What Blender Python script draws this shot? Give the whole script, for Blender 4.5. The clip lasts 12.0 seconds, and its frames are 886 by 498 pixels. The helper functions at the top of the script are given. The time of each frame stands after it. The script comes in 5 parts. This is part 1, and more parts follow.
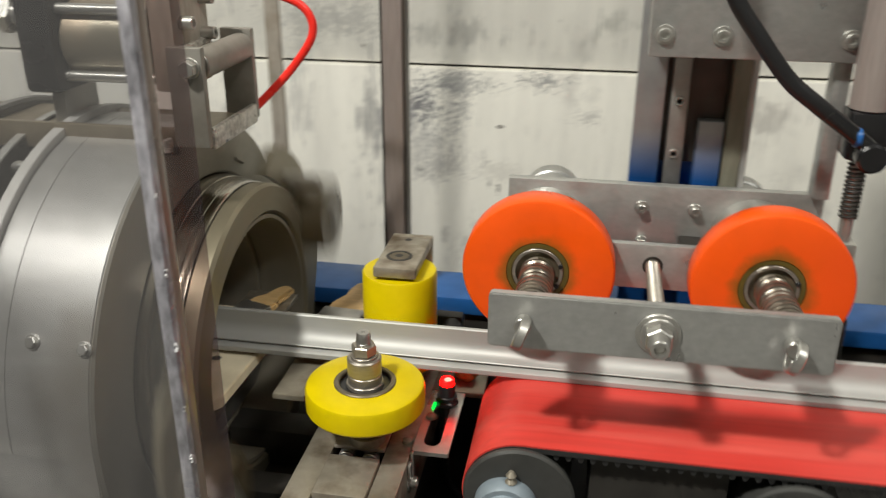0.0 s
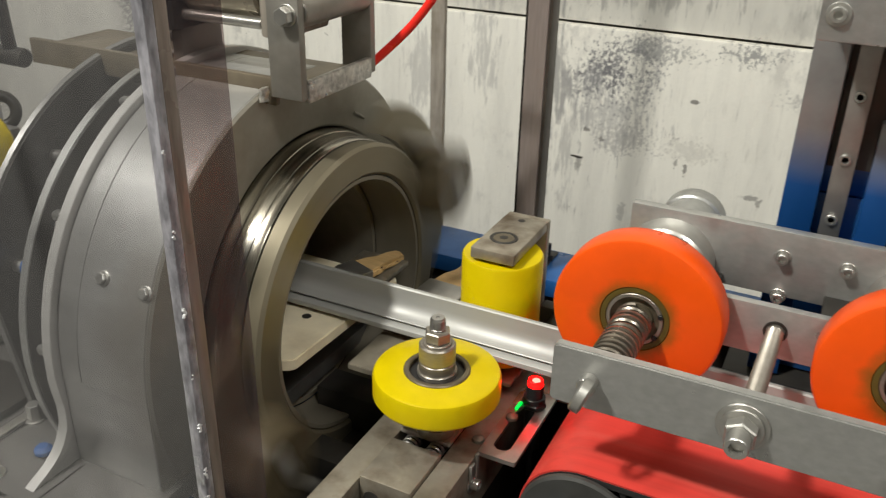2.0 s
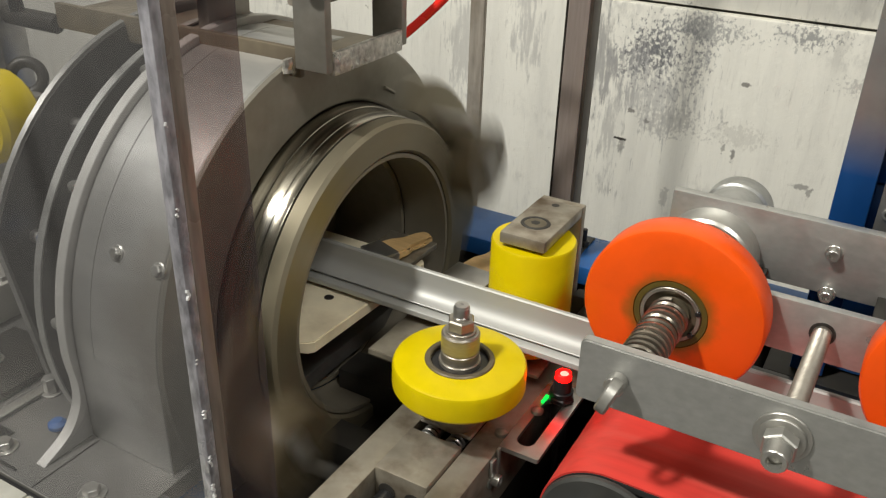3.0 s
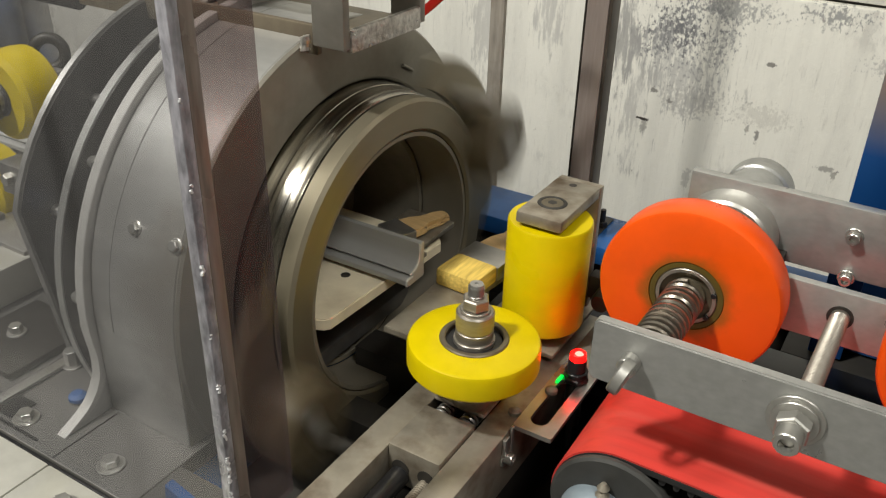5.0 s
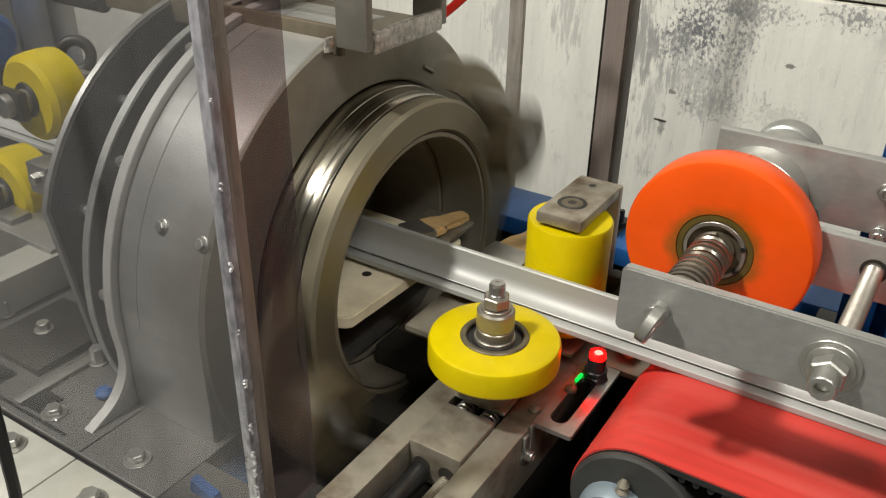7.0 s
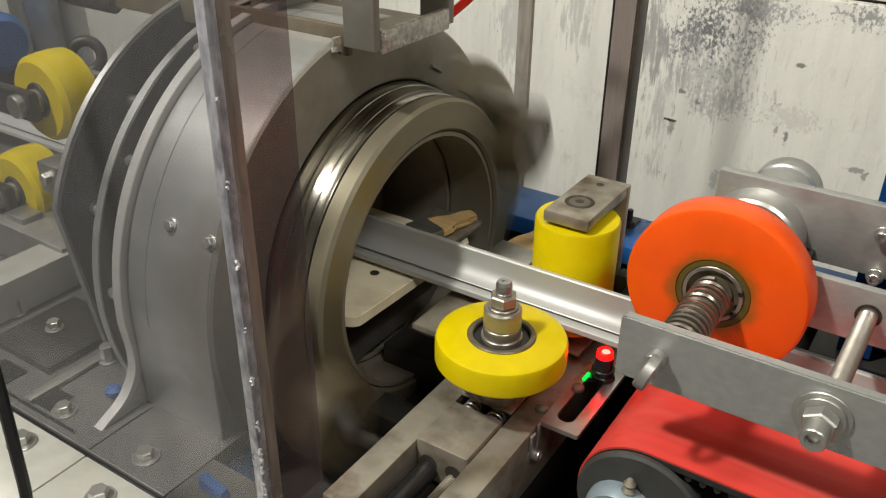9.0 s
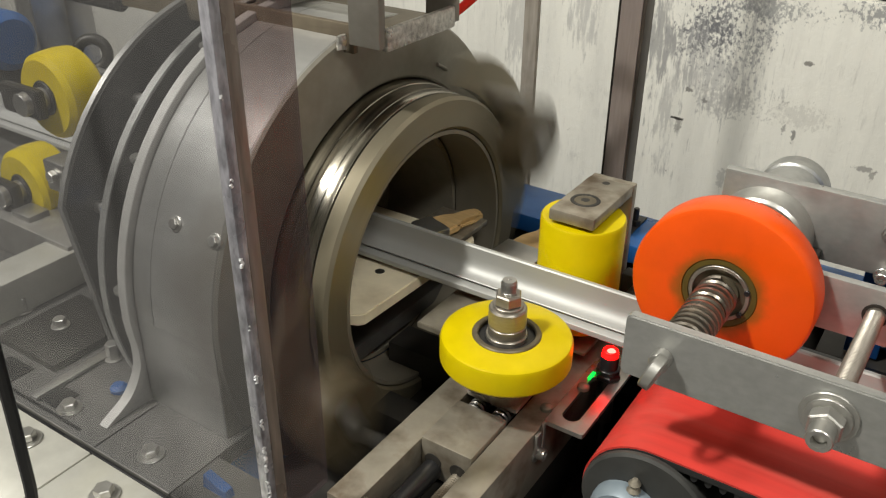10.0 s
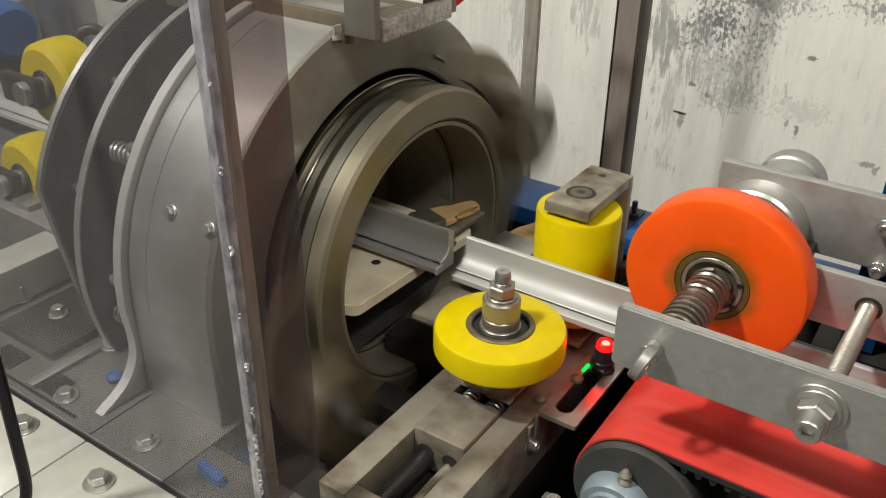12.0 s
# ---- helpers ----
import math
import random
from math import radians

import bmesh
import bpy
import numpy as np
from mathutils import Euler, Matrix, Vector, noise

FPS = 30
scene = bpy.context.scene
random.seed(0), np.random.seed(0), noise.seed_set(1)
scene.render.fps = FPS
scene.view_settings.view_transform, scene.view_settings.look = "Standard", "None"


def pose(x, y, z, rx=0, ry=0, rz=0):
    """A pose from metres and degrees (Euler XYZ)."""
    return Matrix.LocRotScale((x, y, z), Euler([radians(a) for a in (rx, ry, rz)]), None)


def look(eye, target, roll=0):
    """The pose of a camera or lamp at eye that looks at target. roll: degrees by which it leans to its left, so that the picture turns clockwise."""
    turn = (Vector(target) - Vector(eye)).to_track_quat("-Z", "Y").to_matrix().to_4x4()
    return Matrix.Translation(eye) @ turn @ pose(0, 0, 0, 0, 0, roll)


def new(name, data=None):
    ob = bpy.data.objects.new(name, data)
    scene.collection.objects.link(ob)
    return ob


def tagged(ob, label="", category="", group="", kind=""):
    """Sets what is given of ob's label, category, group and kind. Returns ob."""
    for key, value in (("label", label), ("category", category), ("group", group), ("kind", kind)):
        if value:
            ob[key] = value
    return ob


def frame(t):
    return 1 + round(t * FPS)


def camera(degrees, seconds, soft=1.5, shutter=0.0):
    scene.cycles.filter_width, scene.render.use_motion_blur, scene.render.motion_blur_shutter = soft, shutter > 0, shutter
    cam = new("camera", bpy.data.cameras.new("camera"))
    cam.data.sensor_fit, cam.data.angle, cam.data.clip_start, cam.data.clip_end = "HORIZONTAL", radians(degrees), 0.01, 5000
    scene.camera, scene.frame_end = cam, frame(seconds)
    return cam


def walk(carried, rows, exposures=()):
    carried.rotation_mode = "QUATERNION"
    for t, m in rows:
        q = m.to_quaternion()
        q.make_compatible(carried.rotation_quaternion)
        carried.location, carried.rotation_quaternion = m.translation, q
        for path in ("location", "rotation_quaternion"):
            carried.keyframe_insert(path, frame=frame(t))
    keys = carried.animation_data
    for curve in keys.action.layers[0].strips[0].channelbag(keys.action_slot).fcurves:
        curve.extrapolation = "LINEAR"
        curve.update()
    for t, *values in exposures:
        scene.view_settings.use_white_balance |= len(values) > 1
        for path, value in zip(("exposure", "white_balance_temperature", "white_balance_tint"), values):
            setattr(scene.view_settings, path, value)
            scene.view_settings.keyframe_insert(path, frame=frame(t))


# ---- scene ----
cam = camera(54.8, 12.0, soft=1.2, shutter=0.6)
METRES, EYE, TILT, LEAN, TURN = 0.225, 1.35, 0.0, 0.0, 10.0
ROWS = [
    (0.0, 0.0, 0.0, 0.0, 0.1, -22.96, -0.23),
    (0.1, 0.1262, 0.0313, 0.0250, 2.9, -23.45, 0.0),
    (0.2, 0.1400, 0.0400, 0.0080, 4.05, -23.25, -0.55),
    (0.3, 0.1763, 0.0603, 0.0129, 5.1061, -23.4443, -0.9591),
    (0.4, 0.2339, 0.0800, 0.0100, 6.17, -23.62, -1.28),
    (0.5, 0.2929, 0.0873, 0.0038, 7.08, -23.55, -1.42),
    (1.0, 0.3441, 0.1658, 0.0187, 10.65, -24.74, -2.05),
    (1.5, 0.3292, 0.2833, -0.0285, 12.6, -25.59, -1.29),
    (2.0, 0.427, 0.3914, -0.0259, 16.67, -26.16, -1.11),
    (2.5, 0.4542, 0.494, -0.0612, 18.96, -27.08, -1.47),
    (3.0, 0.4353, 0.5422, -0.07, 19.97, -27.74, -1.47),
    (5.0, 0.4571, 0.5492, -0.0712, 21.57, -29.16, -1.3),
    (5.5, 0.4563, 0.5313, -0.0782, 21.82, -29.22, -1.06),
    (6.0, 0.4535, 0.5221, -0.0736, 22.11, -29.29, -1.23),
    (6.5, 0.4522, 0.5156, -0.0702, 22.43, -29.28, -1.22),
    (7.0, 0.451, 0.5081, -0.0657, 22.53, -29.01, -0.94),
    (9.0, 0.4672, 0.5062, -0.0679, 23.19, -28.98, -0.6),
    (9.5, 0.4691, 0.5106, -0.068, 23.44, -29.09, -0.56),
    (10.0, 0.4698, 0.5141, -0.0702, 23.63, -29.1, -0.48),
    (10.5, 0.4826, 0.5154, -0.0734, 23.6, -29.19, -0.44),
    (11.0, 0.4927, 0.5076, -0.074, 23.7, -29.15, -0.41),
    (11.5, 0.5016, 0.5168, -0.0809, 24.01, -29.3, -0.47),
    (12.0, 0.5126, 0.5222, -0.0811, 24.2, -29.44, -0.61),
]
walk(cam, [(t, pose(0, 0, EYE, TILT, LEAN, TURN) @ pose(METRES * x, METRES * y, METRES * z, 90 + pitch, roll, yaw)) for t, x, y, z, yaw, pitch, roll in ROWS])

# ---- light ----
world = bpy.data.worlds.new("world")
scene.world = world
world.use_nodes = True
world.node_tree.nodes["Background"].inputs[0].default_value = (0.9, 0.95, 1.0, 1)
world.node_tree.nodes["Background"].inputs[1].default_value = 0.02
scene.view_settings.exposure = -0.28


def lamp(name, where, aim, size, power, colour, size_y=None):
    data = bpy.data.lights.new(name, "AREA")
    data.shape, data.size, data.size_y = "RECTANGLE", size, size_y or size
    data.energy, data.color = power, colour
    ob = new(name, data)
    ob.matrix_world = look(where, aim)
    return ob


lamp("hall_lamp", (-1.05, -0.72, 3.3), (0.0, 0.6, 0.95), 0.19, 104, (0.97, 0.95, 0.865))
lamp("hall_lamp", (1.5, -0.6, 3.6), (-0.1, 0.8, 0.9), 1.0, 47, (0.97, 0.955, 0.885), 0.3)
lamp("hall_lamp", (-2.25, -0.58, 3.3), (-0.6, 0.8, 0.9), 0.5, 15, (0.97, 0.955, 0.885), 0.3)


# ---- materials ----
def mat(name, base, rough=0.5, metal=0.0, grain=60.0, vary=0.12, bump=0.05, stretch=(1, 1, 1), dirt=None, dirt_amount=0.35,
        dirt_scale=6.0, rough_vary=0.15, coat=0.0, streaky=False):
    """Base colour varied at two scales, with stains of the colour dirt, uneven gloss and fine relief."""
    m = bpy.data.materials.new(name)
    m.use_nodes = True
    nt = m.node_tree
    bsdf = nt.nodes["Principled BSDF"]
    co = nt.nodes.new("ShaderNodeTexCoord")
    mp = nt.nodes.new("ShaderNodeMapping")
    mp.inputs["Scale"].default_value = stretch
    nt.links.new(co.outputs["Object"], mp.inputs[0])
    fine = nt.nodes.new("ShaderNodeTexNoise")
    fine.inputs["Scale"].default_value, fine.inputs["Detail"].default_value = grain, 6
    big = nt.nodes.new("ShaderNodeTexNoise")
    big.inputs["Scale"].default_value, big.inputs["Detail"].default_value = dirt_scale, 5
    nt.links.new(mp.outputs[0], fine.inputs[0])
    nt.links.new((mp if streaky else co).outputs["Vector" if streaky else "Object"], big.inputs[0])
    ramp = nt.nodes.new("ShaderNodeMapRange")
    ramp.inputs[1].default_value, ramp.inputs[2].default_value = 0.3, 0.7
    ramp.inputs[3].default_value, ramp.inputs[4].default_value = 1 - vary, 1 + vary
    nt.links.new(fine.outputs[0], ramp.inputs[0])
    mul = nt.nodes.new("ShaderNodeMix")
    mul.data_type, mul.blend_type = "RGBA", "MULTIPLY"
    mul.inputs[0].default_value = 1.0
    mul.inputs[6].default_value = (*base, 1)
    nt.links.new(ramp.outputs[0], mul.inputs[7])
    spots = nt.nodes.new("ShaderNodeMapRange")
    spots.inputs[1].default_value, spots.inputs[2].default_value = 0.5, 0.72
    spots.inputs[3].default_value, spots.inputs[4].default_value = 0.0, dirt_amount
    nt.links.new(big.outputs[0], spots.inputs[0])
    mix = nt.nodes.new("ShaderNodeMix")
    mix.data_type = "RGBA"
    d = dirt or tuple(c * 0.55 for c in base)
    mix.inputs[7].default_value = (*d, 1)
    nt.links.new(spots.outputs[0], mix.inputs[0])
    nt.links.new(mul.outputs[2], mix.inputs[6])
    nt.links.new(mix.outputs[2], bsdf.inputs["Base Color"])
    rr = nt.nodes.new("ShaderNodeMapRange")
    rr.inputs[1].default_value, rr.inputs[2].default_value = 0.3, 0.7
    rr.inputs[3].default_value, rr.inputs[4].default_value = max(0.03, rough - rough_vary), min(1, rough + rough_vary)
    nt.links.new(big.outputs[0], rr.inputs[0])
    nt.links.new(rr.outputs[0], bsdf.inputs["Roughness"])
    bsdf.inputs["Metallic"].default_value = metal
    bsdf.inputs["Coat Weight"].default_value = coat
    bp = nt.nodes.new("ShaderNodeBump")
    bp.inputs["Strength"].default_value, bp.inputs["Distance"].default_value = bump, 0.002
    nt.links.new(fine.outputs[0], bp.inputs["Height"])
    nt.links.new(bp.outputs[0], bsdf.inputs["Normal"])
    return m


def glow(name, colour, strength):
    m = bpy.data.materials.new(name)
    m.use_nodes = True
    b = m.node_tree.nodes["Principled BSDF"]
    b.inputs["Base Color"].default_value = (*colour, 1)
    b.inputs["Emission Color"].default_value = (*colour, 1)
    b.inputs["Emission Strength"].default_value = strength
    return m


CASING = mat("satin_casing_steel", (0.435, 0.43, 0.415), 0.42, 0.7, 90, 0.08, 0.05, (0.25, 1, 1), (0.19, 0.165, 0.125), 0.95, 6)
CASE_FACE = mat("brown_grey_face_steel", (0.31, 0.29, 0.245), 0.5, 0.6, 70, 0.08, 0.04, (1, 1, 1), (0.2, 0.18, 0.14), 0.5, 9)
DRUM = mat("oily_turned_steel", (0.32, 0.295, 0.24), 0.24, 1.0, 26, 0.85, 0.25, (9, 1.2, 1.2), (0.03, 0.025, 0.018), 0.97, 7, 0.12, streaky=True)
FLANGE = mat("worn_flange_steel", (0.26, 0.23, 0.165), 0.42, 0.65, 90, 0.1, 0.05, (1, 1, 1), (0.26, 0.21, 0.13), 0.7, 9)
DARKSTEEL = mat("dark_inner_steel", (0.23, 0.205, 0.16), 0.55, 0.3, 50, 0.15, 0.05)
STEEL = mat("plain_steel", (0.43, 0.42, 0.40), 0.42, 0.85, 80, 0.09, 0.05, (1, 1, 1), (0.22, 0.19, 0.15), 0.4, 14)
BRIGHT = mat("bright_zinc_steel", (0.52, 0.51, 0.48), 0.34, 0.85, 120, 0.08, 0.05)
RAIL = mat("stained_rail_steel", (0.35, 0.315, 0.255), 0.45, 0.6, 60, 0.15, 0.08, (1, 1, 1), (0.10, 0.065, 0.035), 0.95, 26)
ALU = mat("milled_aluminium_bar", (0.46, 0.46, 0.445), 0.42, 0.7, 210, 0.08, 0.06, (0.6, 1, 1), (0.33, 0.325, 0.30), 0.4, 38)
PROFILE = mat("anodised_aluminium", (0.45, 0.45, 0.435), 0.58, 0.4, 160, 0.03, 0.02, (0.05, 1, 1), (0.5, 0.5, 0.48), 0.3, 8)
ORANGE = mat("orange_polyurethane", (0.86, 0.090, 0.002), 0.40, 0.0, 40, 0.06, 0.03, (1, 1, 1), (0.74, 0.055, 0.002), 0.4, 10)
YELLOW = mat("yellow_polyurethane", (0.60, 0.465, 0.001), 0.34, 0.0, 70, 0.05, 0.02, (1, 1, 1), (0.48, 0.31, 0.002), 0.4, 16, 0.08)
BELT = mat("red_rubber_belt", (0.58, 0.045, 0.034), 0.52, 0.0, 160, 0.08, 0.05, (0.06, 1, 1), (0.70, 0.13, 0.10), 0.6, 34, 0.12, streaky=True)
for wet, weight in ((DRUM, 1.0), (YELLOW, 0.0)):
    shade = wet.node_tree.nodes["Principled BSDF"]
    shade.inputs["Coat Weight"].default_value = weight
    shade.inputs["Coat Roughness"].default_value = 0.19
YELLOW.node_tree.nodes["Principled BSDF"].inputs["Specular IOR Level"].default_value = 0.24
DRUM.node_tree.links.new(DRUM.node_tree.nodes["Bump"].outputs[0], DRUM.node_tree.nodes["Principled BSDF"].inputs["Coat Normal"])
PULLEY = mat("dark_grey_pulley", (0.058, 0.058, 0.055), 0.42, 0.2, 50, 0.2, 0.05)
RUBBER = mat("black_rubber", (0.022, 0.022, 0.022), 0.5, 0.0, 80, 0.2, 0.05)
BLACK = mat("black_plastic", (0.012, 0.012, 0.013), 0.35, 0.0, 60, 0.1, 0.02)
DARK = mat("oily_dark_iron", (0.035, 0.032, 0.028), 0.5, 0.3, 40, 0.25, 0.08)
BLUE = mat("blue_enamel", (0.015, 0.10, 0.32), 0.4, 0.0, 40, 0.08, 0.03, (1, 1, 1), (0.01, 0.05, 0.15), 0.5, 12)
HOSE = mat("red_air_hose", (0.85, 0.03, 0.02), 0.35, 0.0, 30, 0.03, 0.0)
WOOD = mat("pale_wooden_brush", (0.62, 0.42, 0.20), 0.5, 0.0, 30, 0.15, 0.06, (1, 8, 8), (0.4, 0.25, 0.1), 0.5, 18)
BOARD = mat("worn_white_board", (0.86, 0.77, 0.58), 0.6, 0.0, 40, 0.08, 0.08, (1, 1, 1), (0.42, 0.34, 0.22), 0.6, 18)
BRISTLE = mat("yellow_bristles", (0.62, 0.44, 0.10), 0.8, 0.0, 300, 0.3, 0.3, (1, 0.1, 1))
BEDPLATE = mat("dull_bed_steel", (0.13, 0.125, 0.118), 0.5, 0.5, 60, 0.12, 0.06, (1, 1, 1), (0.08, 0.08, 0.075), 0.8, 7)
BED = mat("machined_bed_steel", (0.56, 0.55, 0.50), 0.45, 0.4, 60, 0.08, 0.05, (1, 1, 1), (0.36, 0.34, 0.22), 0.5, 9)
POLE = mat("brownish_steel_pole", (0.33, 0.28, 0.26), 0.4, 0.25, 60, 0.1, 0.03, (6, 6, 0.5))
BAND = mat("brown_wrapping_film", (0.10, 0.08, 0.05), 0.3, 0.0, 60, 0.15, 0.03, (8, 1, 1))
FLOOR = mat("grey_concrete_floor", (0.22, 0.21, 0.20), 0.7, 0.0, 12, 0.15, 0.1, (1, 1, 1), (0.1, 0.1, 0.09), 0.5, 1.5)
PLASTER = mat("pale_plaster", (0.55, 0.54, 0.5), 0.8, 0.0, 12, 0.05, 0.1)
RED_LED = glow("red_indicator", (1.0, 0.008, 0.006), 110)
RED_RING = glow("red_lens", (1.0, 0.0008, 0.0006), 20)
# the green is a glow for light fallen on the bracket, no lamp
GREEN_SPILL = glow("green_light_spill", (0.0, 0.8, 0.06), 2)


def wall_paint():
    """Whitewash on board-marked concrete: vertical streaks, grey blotches where it has worn away, dark pits."""
    m = bpy.data.materials.new("worn_whitewash")
    m.use_nodes = True
    nt = m.node_tree
    b = nt.nodes["Principled BSDF"]
    co = nt.nodes.new("ShaderNodeTexCoord")

    def tex(scale, detail, stretch, lo, hi, a, c, distortion=0.0):
        mp = nt.nodes.new("ShaderNodeMapping")
        mp.inputs["Scale"].default_value = stretch
        nt.links.new(co.outputs["Object"], mp.inputs[0])
        n = nt.nodes.new("ShaderNodeTexNoise")
        n.inputs["Scale"].default_value, n.inputs["Detail"].default_value = scale, detail
        n.inputs["Roughness"].default_value, n.inputs["Distortion"].default_value = 0.65, distortion
        nt.links.new(mp.outputs[0], n.inputs[0])
        r = nt.nodes.new("ShaderNodeMapRange")
        for k, v in zip((1, 2, 3, 4), (lo, hi, a, c)):
            r.inputs[k].default_value = v
        nt.links.new(n.outputs[0], r.inputs[0])
        return r.outputs[0]

    def blend(fac, low, high):
        x = nt.nodes.new("ShaderNodeMix")
        x.data_type = "RGBA"
        nt.links.new(fac, x.inputs[0])
        for k, v in ((6, low), (7, high)):
            if isinstance(v, tuple):
                x.inputs[k].default_value = (*v, 1)
            else:
                nt.links.new(v, x.inputs[k])
        return x.outputs[2]

    def times(p, q):
        x = nt.nodes.new("ShaderNodeMath")
        x.operation = "MULTIPLY"
        nt.links.new(p, x.inputs[0]), nt.links.new(q, x.inputs[1])
        return x.outputs[0]

    streak = tex(16, 8, (1.0, 1.0, 0.13), 0.42, 0.72, 0.0, 0.45)
    tone = blend(streak, (0.80, 0.78, 0.71), (0.50, 0.485, 0.45))
    patch = tex(3.4, 3, (1.0, 1.0, 1.0), 0.55, 0.68, 0.0, 0.55, 0.4)
    flake = tex(60, 10, (1.0, 1.0, 0.45), 0.47, 0.58, 0.0, 0.85)
    tone = blend(times(patch, flake), tone, (0.30, 0.29, 0.28))

    def place(x, z, rx, rz, ragged, scale):
        """How far a point lies from a worn place's middle (1 at its rim), with a ragged outline."""
        mp = nt.nodes.new("ShaderNodeMapping")
        mp.vector_type = "TEXTURE"
        mp.inputs["Location"].default_value, mp.inputs["Scale"].default_value = (x, 0, z), (rx, 1, rz)
        nt.links.new(co.outputs["Object"], mp.inputs[0])
        flat = nt.nodes.new("ShaderNodeVectorMath")
        flat.operation = "MULTIPLY"
        flat.inputs[1].default_value = (1, 0, 1)
        nt.links.new(mp.outputs[0], flat.inputs[0])
        size = nt.nodes.new("ShaderNodeVectorMath")
        size.operation = "LENGTH"
        nt.links.new(flat.outputs[0], size.inputs[0])
        add = nt.nodes.new("ShaderNodeMath")
        nt.links.new(size.outputs["Value"], add.inputs[0])
        nt.links.new(tex(scale, 6, (1, 1, 0.7), 0.25, 0.75, -ragged, ragged), add.inputs[1])
        return add.outputs[0]

    def span(value, lo, hi, a, c):
        r = nt.nodes.new("ShaderNodeMapRange")
        for k, v in zip((1, 2, 3, 4), (lo, hi, a, c)):
            r.inputs[k].default_value = v
        nt.links.new(value, r.inputs[0])
        return r.outputs[0]

    def worn(x, z, rx, rz, strength, colour, speck, under):
        """A place where the paint has flaked: specks that lie denser towards its middle."""
        add = nt.nodes.new("ShaderNodeMath")
        nt.links.new(speck, add.inputs[0])
        nt.links.new(span(place(x, z, rx, rz, 0.6, 13), 0.0, 1.35, 0.155, -0.26), add.inputs[1])
        return blend(span(add.outputs[0], 0.47, 0.60, 0.0, strength), under, colour)

    chips = tex(165, 10, (1.0, 1.0, 0.7), 0.08, 0.92, 0.0, 1.0)
    brushed = tex(120, 9, (1.0, 1.0, 0.14), 0.08, 0.92, 0.0, 1.0)
    # fine dirt that runs down the boards
    tone = blend(span(brushed, 0.56, 0.78, 0.0, 0.45), tone, (0.42, 0.40, 0.37))
    for x, z, rx, rz, strength, colour, speck in (
            (-0.315, 0.945, 0.115, 0.10, 0.85, (0.24, 0.24, 0.245), chips), (-0.325, 0.955, 0.075, 0.07, 0.9, (0.13, 0.13, 0.14), chips),
            (-0.32, 0.90, 0.13, 0.13, 0.6, (0.36, 0.355, 0.35), brushed), (-0.25, 1.005, 0.12, 0.04, 0.75, (0.26, 0.26, 0.26), chips),
            (-0.425, 0.93, 0.04, 0.16, 0.75, (0.27, 0.265, 0.26), brushed), (-0.395, 0.82, 0.05, 0.16, 0.55, (0.36, 0.35, 0.34), brushed),
            (-0.09, 1.015, 0.07, 0.03, 0.85, (0.25, 0.25, 0.25), chips), (0.0, 0.95, 0.05, 0.03, 0.6, (0.35, 0.34, 0.33), chips),
            (-0.17, 0.835, 0.10, 0.03, 0.3, (0.36, 0.34, 0.31), chips), (-0.29, 0.84, 0.10, 0.05, 0.55, (0.33, 0.32, 0.31), chips),
            (-0.58, 0.96, 0.06, 0.12, 0.55, (0.38, 0.37, 0.36), brushed), (-0.70, 0.90, 0.06, 0.2, 0.5, (0.36, 0.35, 0.34), brushed),
            (0.30, 0.97, 0.10, 0.06, 0.7, (0.40, 0.38, 0.35), brushed), (-0.25, 1.10, 0.14, 0.05, 0.6, (0.36, 0.355, 0.33), brushed),
            (-0.50, 1.12, 0.2, 0.06, 0.6, (0.38, 0.375, 0.36), chips), (0.02, 1.12, 0.06, 0.05, 0.6, (0.38, 0.38, 0.34), brushed),
            (-1.45, 0.95, 0.12, 0.2, 0.8, (0.25, 0.24, 0.24), chips), (-2.2, 0.75, 0.2, 0.3, 0.7, (0.3, 0.29, 0.28), chips)):
        tone = worn(x, z, rx, rz, strength, colour, speck, tone)
    # single dents and scrapes
    for x, z, rx, rz, strength, colour in (
            (-0.371, 0.775, 0.007, 0.017, 0.75, (0.27, 0.26, 0.24)), (-0.376, 0.789, 0.015, 0.0026, 1.0, (0.04, 0.035, 0.03)),
            (-0.050, 0.769, 0.018, 0.006, 0.7, (0.22, 0.21, 0.20)), (-0.038, 0.761, 0.005, 0.010, 0.7, (0.25, 0.24, 0.22)),
            (-0.172, 0.801, 0.004, 0.012, 0.8, (0.18, 0.17, 0.16)), (-0.190, 0.812, 0.004, 0.010, 0.7, (0.22, 0.21, 0.2)),
            (-0.361, 0.845, 0.008, 0.006, 0.8, (0.15, 0.14, 0.13)), (-0.279, 0.695, 0.009, 0.022, 0.5, (0.34, 0.33, 0.31)),
            (-0.172, 0.925, 0.009, 0.004, 0.8, (0.12, 0.11, 0.1)), (-0.33, 0.83, 0.006, 0.005, 0.8, (0.2, 0.19, 0.18))):
        tone = blend(span(place(x, z, rx, rz, 0.95, 150), 0.6, 1.0, strength, 0.0), tone, colour)
    pits = tex(52, 4, (1.0, 1.0, 0.55), 0.70, 0.73, 0.0, 0.85)
    tone = blend(pits, tone, (0.16, 0.14, 0.12))
    nt.links.new(tone, b.inputs["Base Color"])
    b.inputs["Roughness"].default_value = 0.75
    bp = nt.nodes.new("ShaderNodeBump")
    bp.inputs["Strength"].default_value, bp.inputs["Distance"].default_value = 0.16, 0.003
    nt.links.new(flake, bp.inputs["Height"])
    nt.links.new(bp.outputs[0], b.inputs["Normal"])
    return m


WALL = wall_paint()


